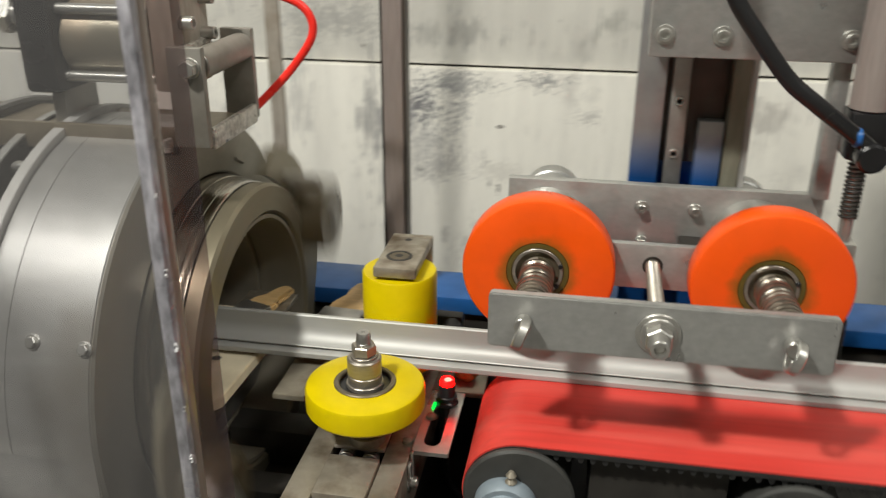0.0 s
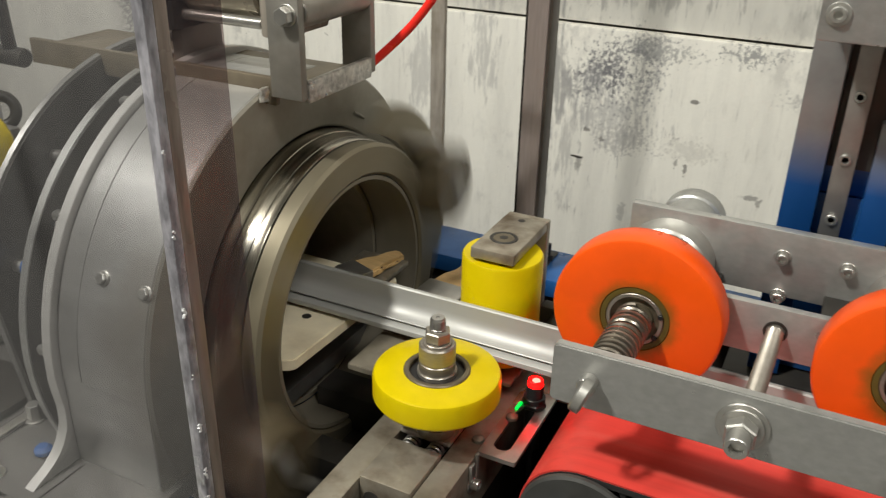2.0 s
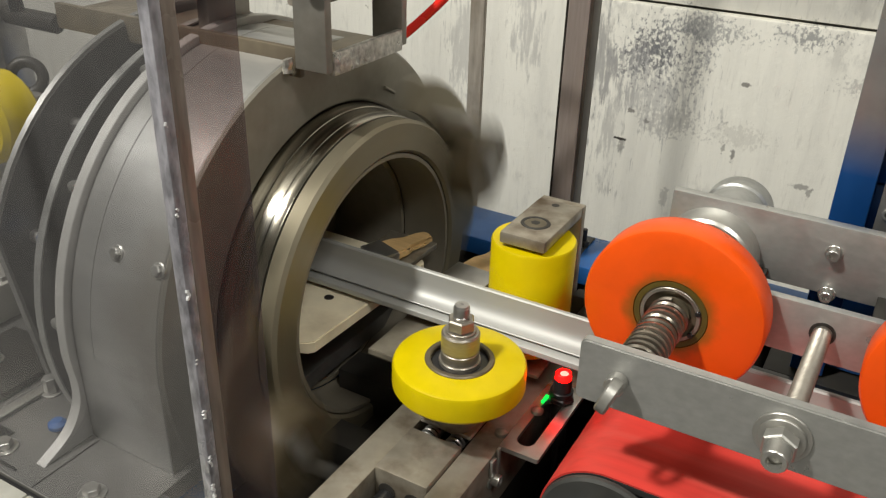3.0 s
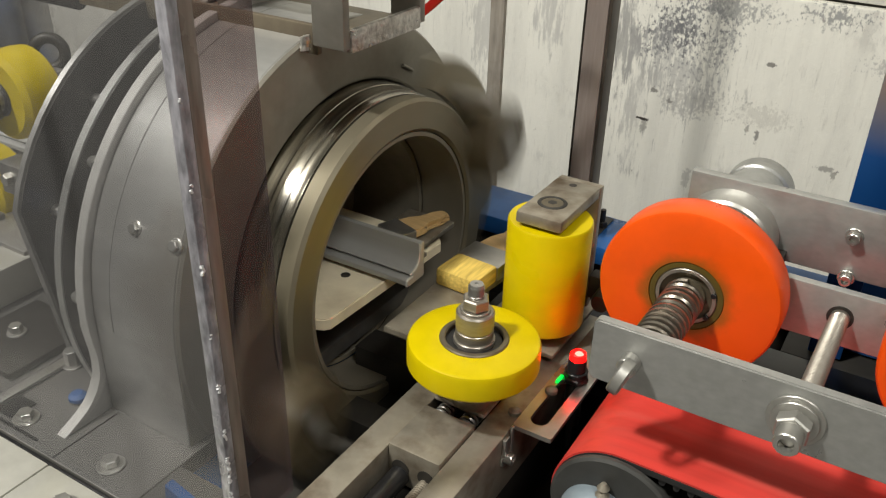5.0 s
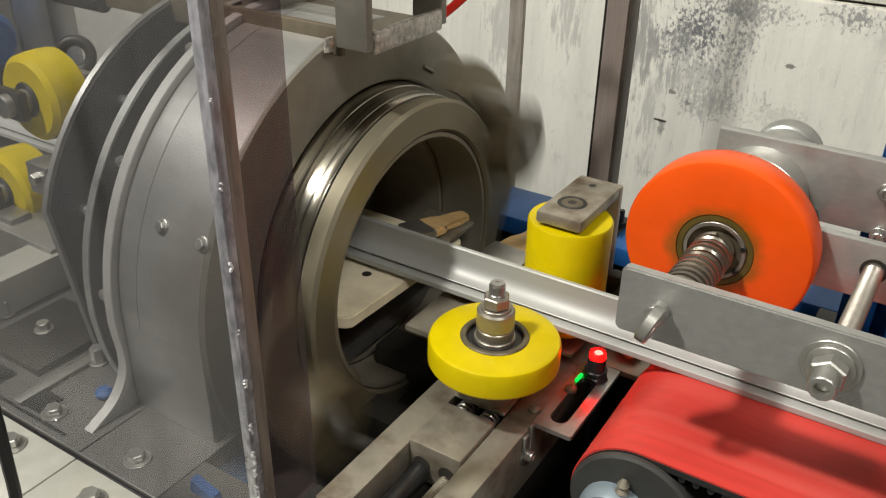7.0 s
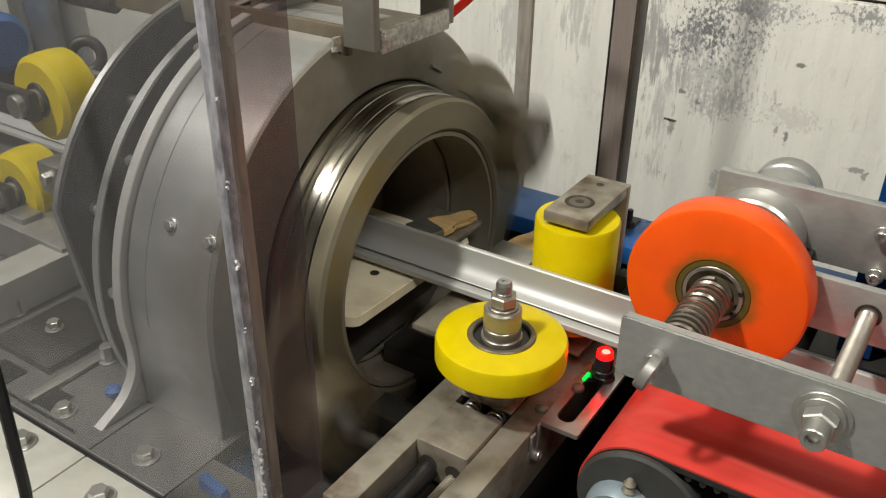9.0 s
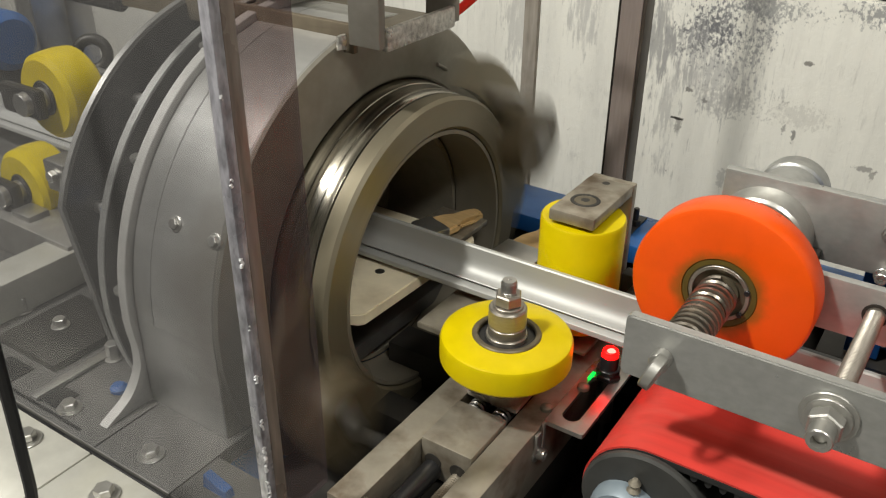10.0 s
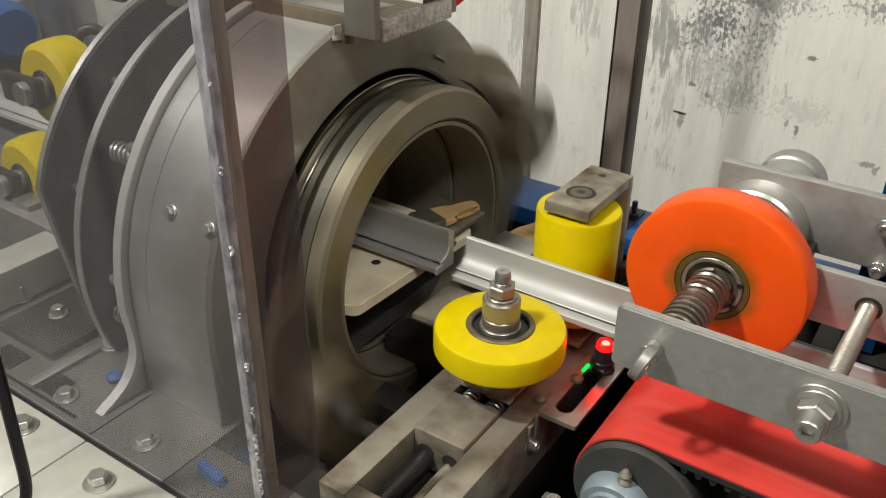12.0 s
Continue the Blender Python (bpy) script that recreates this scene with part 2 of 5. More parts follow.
def clear_sheet(name, tint, haze, haze_colour, gloss):
    """Clear plastic sheet: mostly see-through, a thin grey haze for scratches and reflected surroundings, some gloss.
    """
    m = bpy.data.materials.new(name)
    m.use_nodes = True
    nt = m.node_tree
    nt.nodes.remove(nt.nodes["Principled BSDF"])
    out = nt.nodes["Material Output"]
    see = nt.nodes.new("ShaderNodeBsdfTransparent")
    see.inputs[0].default_value = (*tint, 1)
    dif = nt.nodes.new("ShaderNodeBsdfDiffuse")
    dif.inputs[0].default_value = (*haze_colour, 1)
    glo = nt.nodes.new("ShaderNodeBsdfGlossy")
    glo.inputs["Roughness"].default_value = 0.06
    co = nt.nodes.new("ShaderNodeTexCoord")
    mp = nt.nodes.new("ShaderNodeMapping")
    mp.inputs["Scale"].default_value = (3.5, 3.5, 0.16)
    n = nt.nodes.new("ShaderNodeTexNoise")
    n.inputs["Scale"].default_value, n.inputs["Detail"].default_value = 14, 7
    nt.links.new(co.outputs["Object"], mp.inputs[0]), nt.links.new(mp.outputs[0], n.inputs[0])
    r = nt.nodes.new("ShaderNodeMapRange")
    for k, v in zip((1, 2, 3, 4), (0.3, 0.75, haze * 0.88, haze * 1.16)):
        r.inputs[k].default_value = v
    nt.links.new(n.outputs[0], r.inputs[0])
    a, c = nt.nodes.new("ShaderNodeMixShader"), nt.nodes.new("ShaderNodeMixShader")
    nt.links.new(r.outputs[0], a.inputs[0])
    nt.links.new(see.outputs[0], a.inputs[1]), nt.links.new(dif.outputs[0], a.inputs[2])
    c.inputs[0].default_value = gloss
    nt.links.new(a.outputs[0], c.inputs[1]), nt.links.new(glo.outputs[0], c.inputs[2])
    nt.links.new(c.outputs[0], out.inputs[0])
    return m


CLEAR = clear_sheet("clear_acrylic", (0.85, 0.85, 0.86), 0.14, (0.24, 0.235, 0.235), 0.018)
VIOLET = clear_sheet("violet_cast_acrylic", (0.70, 0.645, 0.645), 0.11, (0.22, 0.19, 0.20), 0.01)
EDGE = mat("sawn_acrylic_edge", (0.27, 0.265, 0.29), 0.2, 0.0, 150, 0.5, 1.0, (1, 1, 0.4), (0.14, 0.14, 0.16), 0.6, 34)
# the white holds the glints of the chipped saw cut
GLINT_BURR = mat("white_glint_acrylic", (0.72, 0.72, 0.74), 0.25, 0.0, 300, 0.3, 0.8)
EDGE_BROWN = mat("brown_cast_edge", (0.20, 0.165, 0.14), 0.3, 0.0, 60, 0.3, 0.2, (3, 3, 0.4), (0.26, 0.2, 0.2), 0.5, 14)


GREYBLUE = mat("grey_blue_casting", (0.24, 0.29, 0.33), 0.5, 0.2, 50, 0.1, 0.08, (1, 1, 1), (0.15, 0.15, 0.14), 0.5, 14)
GREASE = mat("olive_grease", (0.10, 0.07, 0.012), 0.5, 0.0, 60, 0.2, 0.05)
FILM = mat("crumpled_clear_film", (0.6, 0.6, 0.56), 0.2, 0.0, 60, 0.2, 0.2)


def greasy_tyre():
    """Orange tyre with a soft ring of dark grease worked outward from its bearing."""
    m = ORANGE.copy()
    m.name = "greasy_orange_polyurethane"
    nt = m.node_tree
    bsdf = nt.nodes["Principled BSDF"]
    was = bsdf.inputs["Base Color"].links[0].from_socket
    co = nt.nodes.new("ShaderNodeTexCoord")
    noise = nt.nodes.new("ShaderNodeTexNoise")
    noise.inputs["Scale"].default_value, noise.inputs["Detail"].default_value = 55, 5
    nt.links.new(co.outputs["Object"], noise.inputs[0])
    flat = nt.nodes.new("ShaderNodeVectorMath")
    flat.operation = "MULTIPLY_ADD"
    flat.inputs[1].default_value, flat.inputs[2].default_value = (1, 0, 1), (-0.5, 0, -0.5)
    nt.links.new(co.outputs["Generated"], flat.inputs[0])
    far = nt.nodes.new("ShaderNodeVectorMath")
    far.operation = "LENGTH"
    nt.links.new(flat.outputs[0], far.inputs[0])
    rough = nt.nodes.new("ShaderNodeMath")
    rough.operation = "MULTIPLY_ADD"
    rough.inputs[1].default_value = 0.14
    nt.links.new(noise.outputs[0], rough.inputs[0])
    nt.links.new(far.outputs["Value"], rough.inputs[2])
    ring = nt.nodes.new("ShaderNodeMapRange")
    ring.interpolation_type = "SMOOTHSTEP"
    for k, v in ((1, 0.25), (2, 0.365), (3, 0.85), (4, 0.0)):
        ring.inputs[k].default_value = v
    nt.links.new(rough.outputs[0], ring.inputs[0])
    mix = nt.nodes.new("ShaderNodeMix")
    mix.data_type = "RGBA"
    mix.inputs[7].default_value = (0.15, 0.085, 0.008, 1)
    nt.links.new(ring.outputs[0], mix.inputs[0])
    nt.links.new(was, mix.inputs[6])
    nt.links.new(mix.outputs[2], bsdf.inputs["Base Color"])
    return m


GREASY_ORANGE = greasy_tyre()
SPRING = mat("brown_oiled_spring_steel", (0.27, 0.24, 0.20), 0.32, 0.9, 90, 0.15, 0.05)
OILED = mat("brown_oiled_bearing_steel", (0.15, 0.125, 0.085), 0.45, 0.5, 90, 0.2, 0.05)
LUMP = mat("orange_brown_glue", (0.40, 0.17, 0.05), 0.7, 0.0, 120, 0.35, 0.6)
GREYRIM = mat("grey_disc_rim", (0.24, 0.235, 0.225), 0.5, 0.4, 80, 0.1, 0.05)
RIM = mat("dull_cut_rim", (0.48, 0.47, 0.45), 0.55, 0.35, 90, 0.08, 0.05)
WSTEEL = mat("browned_turned_steel", (0.36, 0.33, 0.285), 0.36, 0.75, 120, 0.1, 0.05, (1, 1, 4))
HUB = mat("dull_hub_steel", (0.30, 0.29, 0.25), 0.32, 0.9, 80, 0.1, 0.05, (6, 1, 1), (0.14, 0.12, 0.09), 0.5, 12)
DISC = mat("dark_disc_steel", (0.125, 0.12, 0.113), 0.42, 0.6, 60, 0.12, 0.05)
BRASS = mat("brass", (0.55, 0.40, 0.14), 0.35, 1.0, 60, 0.1, 0.04)
BRASSY = mat("dull_beige_barrel", (0.33, 0.295, 0.23), 0.35, 0.7, 60, 0.08, 0.03, (1, 1, 1), (0.4, 0.2, 0.1), 0.3, 12)
WELD = mat("bright_weld_bead", (0.58, 0.56, 0.52), 0.36, 0.8, 190, 0.35, 1.0, (1, 1, 1), (0.3, 0.28, 0.25), 0.6, 60)
RUSTY = mat("worn_bar_steel", (0.38, 0.34, 0.29), 0.55, 0.3, 40, 0.2, 0.06, (4, 4, 0.6), (0.2, 0.16, 0.11), 0.7, 20)


def column_paint():
    """Grey steel with blue overspray that thins out upwards, as sprayed when the foot was painted."""
    m = mat("overspray_steel", (0.36, 0.36, 0.36), 0.45, 0.6, 60, 0.08, 0.03)
    nt = m.node_tree
    b = nt.nodes["Principled BSDF"]
    grey = b.inputs["Base Color"].links[0].from_socket
    geo = nt.nodes.new("ShaderNodeNewGeometry")
    sep = nt.nodes.new("ShaderNodeSeparateXYZ")
    nt.links.new(geo.outputs["Position"], sep.inputs[0])
    r = nt.nodes.new("ShaderNodeMapRange")
    for k, v in zip((1, 2, 3, 4), (1.085, 1.135, 1.0, 0.0)):
        r.inputs[k].default_value = v
    nt.links.new(sep.outputs[2], r.inputs[0])
    x = nt.nodes.new("ShaderNodeMix")
    x.data_type = "RGBA"
    x.inputs[7].default_value = (0.012, 0.10, 0.36, 1)
    nt.links.new(r.outputs[0], x.inputs[0])
    nt.links.new(grey, x.inputs[6])
    nt.links.new(x.outputs[2], b.inputs["Base Color"])
    return m


COLUMN_PAINT = column_paint()
# dark brown: the recess's shade put into colour, and the pole's right strip
RECESS = mat("dark_brown_shade_and_strip", (0.075, 0.062, 0.052), 0.5, 0.3, 50, 0.15, 0.05)
OLIVE = mat("olive_stained_steel", (0.25, 0.24, 0.185), 0.55, 0.2, 40, 0.15, 0.05, (4, 4, 0.6), (0.16, 0.14, 0.09), 0.6, 12)
CHEEK = mat("dull_bracket_steel", (0.30, 0.285, 0.255), 0.45, 0.6, 60, 0.12, 0.06, (1, 1, 1), (0.15, 0.125, 0.095), 0.6, 14)
DECK = mat("browned_deck_steel", (0.21, 0.175, 0.125), 0.5, 0.4, 50, 0.15, 0.06, (1, 1, 1), (0.09, 0.07, 0.05), 0.7, 9)


# ---- building blocks ----
PLACE = {}


def thing(name, at, label, category, group="", kind=""):
    ob = new(name)
    ob.empty_display_size = 0.02
    ob.location = at
    PLACE[ob.name] = Matrix.Translation(at)
    return tagged(ob, label, category, group, kind)


def finish(bm, smooth=35):
    bmesh.ops.recalc_face_normals(bm, faces=bm.faces)
    for e in bm.edges:
        e.smooth = len(e.link_faces) == 2 and e.calc_face_angle(0) < radians(smooth)
    for f in bm.faces:
        f.smooth = True


def part(name, bm, material, parent, label="", smooth=35):
    """One mesh under a thing or a part. The bmesh is in world coordinates."""
    base = PLACE[parent.name]
    finish(bm, smooth)
    bm.transform(base.inverted())
    me = bpy.data.meshes.new(name)
    bm.to_mesh(me)
    bm.free()
    me.materials.append(material)
    ob = new(name, me)
    ob.parent = parent
    PLACE[ob.name] = base
    return tagged(ob, label)


def solo(name, bm, material, at, label, category, group="", kind="", smooth=35):
    """A thing of one mesh."""
    finish(bm, smooth)
    bm.transform(Matrix.Translation(at).inverted())
    me = bpy.data.meshes.new(name)
    bm.to_mesh(me)
    bm.free()
    me.materials.append(material)
    ob = new(name, me)
    ob.location = at
    PLACE[ob.name] = Matrix.Translation(at)
    return tagged(ob, label, category, group, kind)


def box(lo, hi, bevel=0.0015, bm=None, m=None):
    bm = bm or bmesh.new()
    made = bmesh.ops.create_cube(bm, size=1)["verts"]
    size = Vector(hi) - Vector(lo)
    mid = (Vector(hi) + Vector(lo)) / 2
    for v in made:
        v.co = Vector((v.co.x * size.x, v.co.y * size.y, v.co.z * size.z)) + mid
    if bevel:
        edges = list({e for v in made for e in v.link_edges})
        got = bmesh.ops.bevel(bm, geom=edges, offset=bevel, segments=2, affect="EDGES", profile=0.5)
        made = list({v for f in got["faces"] for v in f.verts} | {v for v in made if v.is_valid})
    if m:
        seen, todo = set(made), list(made)
        while todo:
            for e in todo.pop().link_edges:
                for w in e.verts:
                    if w not in seen:
                        seen.add(w)
                        todo.append(w)
        for v in seen:
            v.co = m @ v.co
    return bm


AXES = {"x": Matrix(((0, 0, 1, 0), (1, 0, 0, 0), (0, 1, 0, 0), (0, 0, 0, 1))), "y": Matrix(((0, 1, 0, 0), (0, 0, 1, 0), (1, 0, 0, 0), (0, 0, 0, 1))),
        "z": Matrix.Identity(4)}


def turned(axis, centre, outline, n=48, bm=None, closed=False, arc=(0, 360)):
    """A body turned about an axis: outline is (radius, distance along the axis) in order."""
    bm = bm or bmesh.new()
    m = Matrix.Translation(centre) @ AXES[axis]
    full = arc[1] - arc[0] >= 359.9
    rings = []
    for r, h in outline:
        if r < 1e-6:
            rings.append([bm.verts.new(m @ Vector((0, 0, h)))])
            continue
        count = n if full else n + 1
        rings.append([bm.verts.new(m @ Vector((r * math.cos(a), r * math.sin(a), h)))
                      for a in (radians(arc[0] + (arc[1] - arc[0]) * k / n) for k in range(count))])
    pairs = list(zip(rings, rings[1:])) + ([(rings[-1], rings[0])] if closed else [])
    for p, q in pairs:
        for k in range(n):
            j = (k + 1) % n if full else k + 1
            if len(p) == 1 and len(q) == 1:
                continue
            if len(p) == 1:
                bm.faces.new((p[0], q[k], q[j]))
            elif len(q) == 1:
                bm.faces.new((p[k], p[j], q[0]))
            else:
                bm.faces.new((p[k], p[j], q[j], q[k]))
    if not full and closed:
        for k in (0, n):
            bm.faces.new([r[k] for r in rings])
    return bm


def rod(axis, centre, r, h0, h1, chamfer=0.0006, n=32, bm=None):
    c = min(chamfer, r * 0.4, abs(h1 - h0) * 0.4)
    return turned(axis, centre, [(0, h0), (r - c, h0), (r, h0 + c), (r, h1 - c), (r - c, h1), (0, h1)], n, bm)


def tube(axis, centre, r0, r1, h0, h1, chamfer=0.0006, n=48, bm=None):
    c = chamfer
    return turned(axis, centre, [(r0, h0), (r1 - c, h0), (r1, h0 + c), (r1, h1 - c), (r1 - c, h1), (r0, h1)], n, bm, True)


def hexagon(axis, centre, across, h0, h1, bm=None):
    r = across / math.sqrt(3)
    c = across * 0.06
    return turned(axis, centre, [(0, h0), (r - c, h0), (r, h0 + c), (r, h1 - c), (r - c, h1), (0, h1)], 6, bm)


def prism(axis, outline, h0, h1, bevel=0.0, bm=None):
    """A plate cut to an outline in the plane across the axis (x: y,z; y: x,z; z: x,y)."""
    bm = bm or bmesh.new()

    def at(p, h):
        return {"x": (h, p[0], p[1]), "y": (p[0], h, p[1]), "z": (p[0], p[1], h)}[axis]
    low = [bm.verts.new(at(p, h0)) for p in outline]
    top = [bm.verts.new(at(p, h1)) for p in outline]
    caps = [bm.faces.new(low), bm.faces.new(top)]
    for k in range(len(low)):
        j = (k + 1) % len(low)
        bm.faces.new((low[k], low[j], top[j], top[k]))
    if bevel:
        bmesh.ops.bevel(bm, geom=[e for f in caps for e in f.edges], offset=bevel, segments=2, affect="EDGES")
    return bm


def rounded(x0, x1, y0, y1, r, n=6):
    """A rectangle with round corners, as an outline."""
    out = []
    for cx, cy, a in ((x1 - r, y1 - r, 0), (x0 + r, y1 - r, 90), (x0 + r, y0 + r, 180), (x1 - r, y0 + r, 270)):
        out += [(cx + r * math.cos(radians(a + 90 * k / n)), cy + r * math.sin(radians(a + 90 * k / n))) for k in range(n + 1)]
    return out


def sweep(path, r, n=12, bm=None, closed_ends=True):
    """A round bar along a path of points."""
    bm = bm or bmesh.new()
    pts = [Vector(p) for p in path]
    side = None
    rings = []
    for k, p in enumerate(pts):
        d = (pts[min(k + 1, len(pts) - 1)] - pts[max(k - 1, 0)]).normalized()
        side = (side - d * side.dot(d)).normalized() if side else d.orthogonal().normalized()
        up = d.cross(side)
        rings.append([bm.verts.new(p + r * (side * math.cos(2 * math.pi * j / n) + up * math.sin(2 * math.pi * j / n))) for j in range(n)])
    for p, q in zip(rings, rings[1:]):
        for j in range(n):
            bm.faces.new((p[j], p[(j + 1) % n], q[(j + 1) % n], q[j]))
    if closed_ends:
        bm.faces.new(rings[0]), bm.faces.new(rings[-1])
    return bm


def smooth_path(points, steps=8):
    """A smooth line through a few points."""
    p = [Vector(q) for q in points]
    p = [p[0] * 2 - p[1]] + p + [p[-1] * 2 - p[-2]]
    out = []
    for k in range(1, len(p) - 2):
        for s in range(steps):
            t = s / steps
            out.append(0.5 * (2 * p[k] + (p[k + 1] - p[k - 1]) * t + (2 * p[k - 1] - 5 * p[k] + 4 * p[k + 1] - p[k + 2]) * t * t
                              + (3 * p[k] - p[k - 1] - 3 * p[k + 1] + p[k + 2]) * t ** 3))
    return out + [p[-2]]


def coil(axis, centre, r, wire, h0, h1, turns, n=14):
    m = Matrix.Translation(centre) @ AXES[axis]
    steps = int(turns * n)
    return sweep([m @ Vector((r * math.cos(2 * math.pi * turns * k / steps), r * math.sin(2 * math.pi * turns * k / steps), h0 + (h1 - h0) * k / steps))
                  for k in range(steps + 1)], wire, 6)


def bolt(parent, axis, centre, across, h0, h1, sign=1, washer=0.0, name="bolt", socket=False):
    """A fastener head from h0 to h1 along the axis, with a washer under it."""
    if washer:
        part("washer", tube(axis, centre, across * 0.3, washer, min(h0, h0 + sign * 0.0016), max(h0, h0 + sign * 0.0016), 0.0004, 32), BRIGHT, parent)
        h0 += sign * 0.0017
    lo, hi = min(h0, h1), max(h0, h1)
    if socket:
        r = across / 2
        tip = h1 - sign * 0.003
        outline = [(0, h0), (r, h0), (r, h1 - sign * 0.0005), (r - 0.0005, h1), (r * 0.55, h1), (r * 0.5, tip), (0, tip)]
        return part(name, turned(axis, centre, outline, 24), BRIGHT, parent)
    return part(name, hexagon(axis, centre, across, lo, hi), BRIGHT, parent)


# ---- the setting ----
YC, ZC = 0.70, 0.94  # the axis of the wrapping ring runs along x
CY, CZ = 0.692, 0.945  # the axis of its casing
TOP = 1.345  # the guard's upper edge
FACE, FRONT = -0.35, -0.30  # the casing's face and the ring's face


def setting():
    solo("floor", box((-10, -3, -0.1), (6, 1.6, 0), 0), FLOOR, (0, 0, 0), "grey concrete floor of the hall", "floor", kind="structure")
    bm = box((-10, 1.612, 1.0390), (6, 1.75, 4.2), 0.003)
    w = solo("wall_north", bm, WALL, (0, 1.6, 0), "worn whitewashed concrete wall with grey patches", "wall", kind="structure")
    part("lower_course", box((-10, 1.6, 0), (6, 1.75, 1.034), 0.004), WALL, w)
    part("joint", box((-10, 1.622, 1.03), (6, 1.7, 1.05), 0), DARK, w, "dark open joint between two courses")
    solo("wall_south", box((-10, -3.15, 0), (6, -3, 4.2), 0), PLASTER, (0, -3, 0), "pale plastered hall wall", "wall", kind="structure")
    solo("wall_west", box((-10.15, -3, 0), (-10, 1.6, 4.2), 0), PLASTER, (-10, 0, 0), "pale plastered hall wall", "wall", kind="structure")
    solo("wall_east", box((6, -3, 0), (6.15, 1.6, 4.2), 0), PLASTER, (6, 0, 0), "pale plastered hall wall", "wall", kind="structure")
    solo("ceiling", box((-10, -3, 4.2), (6, 1.75, 4.3), 0), PLASTER, (0, 0, 4.2), "pale hall ceiling", "ceiling", kind="structure")


# ---- the machine's frame ----
def machine_frame():
    t = thing("machine_frame", (-0.4, 0.65, 0), "steel machine bed with blue beams and machined plates", "machine frame")
    part("bed_plate", box((-1.6, 0.4125, 0.842), (-0.345, 0.90, 0.86), 0.0015), BEDPLATE, t)
    part("front_strip", box((-1.6, 0.336, 0.840), (-0.4332, 0.4095, 0.858), 0.0015), BED, t, "bolted cover strip of pale machined steel")
    part("front_strip", box((-0.432, 0.336, 0.840), (-0.24, 0.4095, 0.858), 0.0015), BED, t, "bolted cover strip of pale machined steel")
    for k, z in enumerate((0.832, 0.818, 0.804)):
        part("edge_rail", box((-1.6, 0.318 - 0.012 * k, z - 0.010), (-0.24, 0.3355 - 0.004 * k, z), 0.002), ALU, t)
    part("front_skirt", box((-0.3445, 0.4125, 0.842), (-0.24, 0.462, 0.86), 0.0015), BEDPLATE, t)
    part("pit_floor", box((-0.3445, 0.4625, 0.795), (-0.236, 0.90, 0.805), 0.001), DARK, t, "dark oily floor under the ring")
    part("pit_rib", box((-0.34, 0.60, 0.806), (-0.24, 0.63, 0.835), 0.001), DARK, t)
    part("pit_rib", box((-0.34, 0.68, 0.806), (-0.24, 0.715, 0.845), 0.001), DARK, t)
    part("lower_box", box((-1.6, 0.34, 0.05), (-0.24, 0.88, 0.79), 0.004), BLUE, t, "blue enamelled base")
    part("lower_box", box((-0.235, 0.40, 0.05), (4.7, 0.98, 0.74), 0.004), DARK, t, "dark oily base below the belt")
    part("column_base", box((0.02, 0.82, 0.878), (0.17, 0.9055, 0.898), 0.002), DARK, t, "dark plate under the lift column")
    # added black block: darkens the space behind the belt, hides the blue beam
    part("rear_backing", box((-0.09, 0.754, 0.7402), (1.3, 0.815, 0.902), 0.003), BLACK, t, "black backing added to darken the space behind the belt")
    part("base_leg", box((0.04, 0.84, 0.7402), (0.15, 0.90, 0.8778), 0.002), DARK, t)
    part("rear_beam", box((-0.9, 0.906, 0.876), (1.4, 0.982, 0.898), 0.003), BLUE, t, "blue enamelled rear beam")
    part("rear_web", box((-0.9, 0.915, 0.74), (1.4, 0.975, 0.8758), 0.002), DARK, t)
    part("rear_cover", box((-0.26, 0.79, 0.80), (-0.10, 0.90, 0.858), 0.003), BLACK, t, "black plastic cover")
    # black strip added in place of the open gap's darkness
    part("seam_gap_strip", box((-1.6, 0.4097, 0.845), (-0.245, 0.4123, 0.8575), 0.0005), BLACK, t, "black strip for the dark gap of the seam")
    part("bed_bar", box((-0.70, 0.43, 0.8602), (-0.655, 0.60, 0.90), 0.002), BED, t, "pale machined bar on the bed")
    part("bed_plate_dark", box((-0.63, 0.455, 0.8602), (-0.545, 0.545, 0.868), 0.001), DARK, t, "dark plate on the bed")
    part("bed_slot", box((-0.60, 0.425, 0.8601), (-0.565, 0.448, 0.8612), 0.0003), BLACK, t)
    part("bed_slot", box((-0.535, 0.425, 0.8601), (-0.50, 0.448, 0.8612), 0.0003), BLACK, t)
    part("bed_rib", box((-0.555, 0.55, 0.8602), (-0.535, 0.80, 0.885), 0.001), STEEL, t)
    part("seam", box((-0.4345, 0.4135, 0.8601), (-0.4332, 0.478, 0.8605), 0), BLACK, t)
    part("seam", box((-0.5225, 0.4225, 0.8601), (-0.5210, 0.62, 0.8606), 0), BLACK, t)
    part("raised_plate", box((-0.534, 0.4225, 0.8602), (-0.5235, 0.545, 0.8632), 0.0006), STEEL, t, "narrow raised steel strip")
    part("tee_slot", box((-1.6, 0.4185, 0.8601), (-0.46, 0.4215, 0.8606), 0), BLACK, t)
    for x, y in ((-0.52, 0.50), (-0.595, 0.498), (-0.66, 0.50)):
        bolt(t, "z", (x, y, 0), 0.011, 0.868 if x > -0.64 and x < -0.54 else 0.8602, 0.877, 1, 0.009)
    part("blue_plug", rod("z", (-0.474, 0.470, 0), 0.0075, 0.8602, 0.8695, 0.003, 20), BLUE, t, "blue plastic plug")
    for x, y in ((-0.385, 0.386), (-0.488, 0.390), (-0.60, 0.385)):
        bolt(t, "z", (x, y, 0), 0.013, 0.858, 0.867, 1, 0.012)
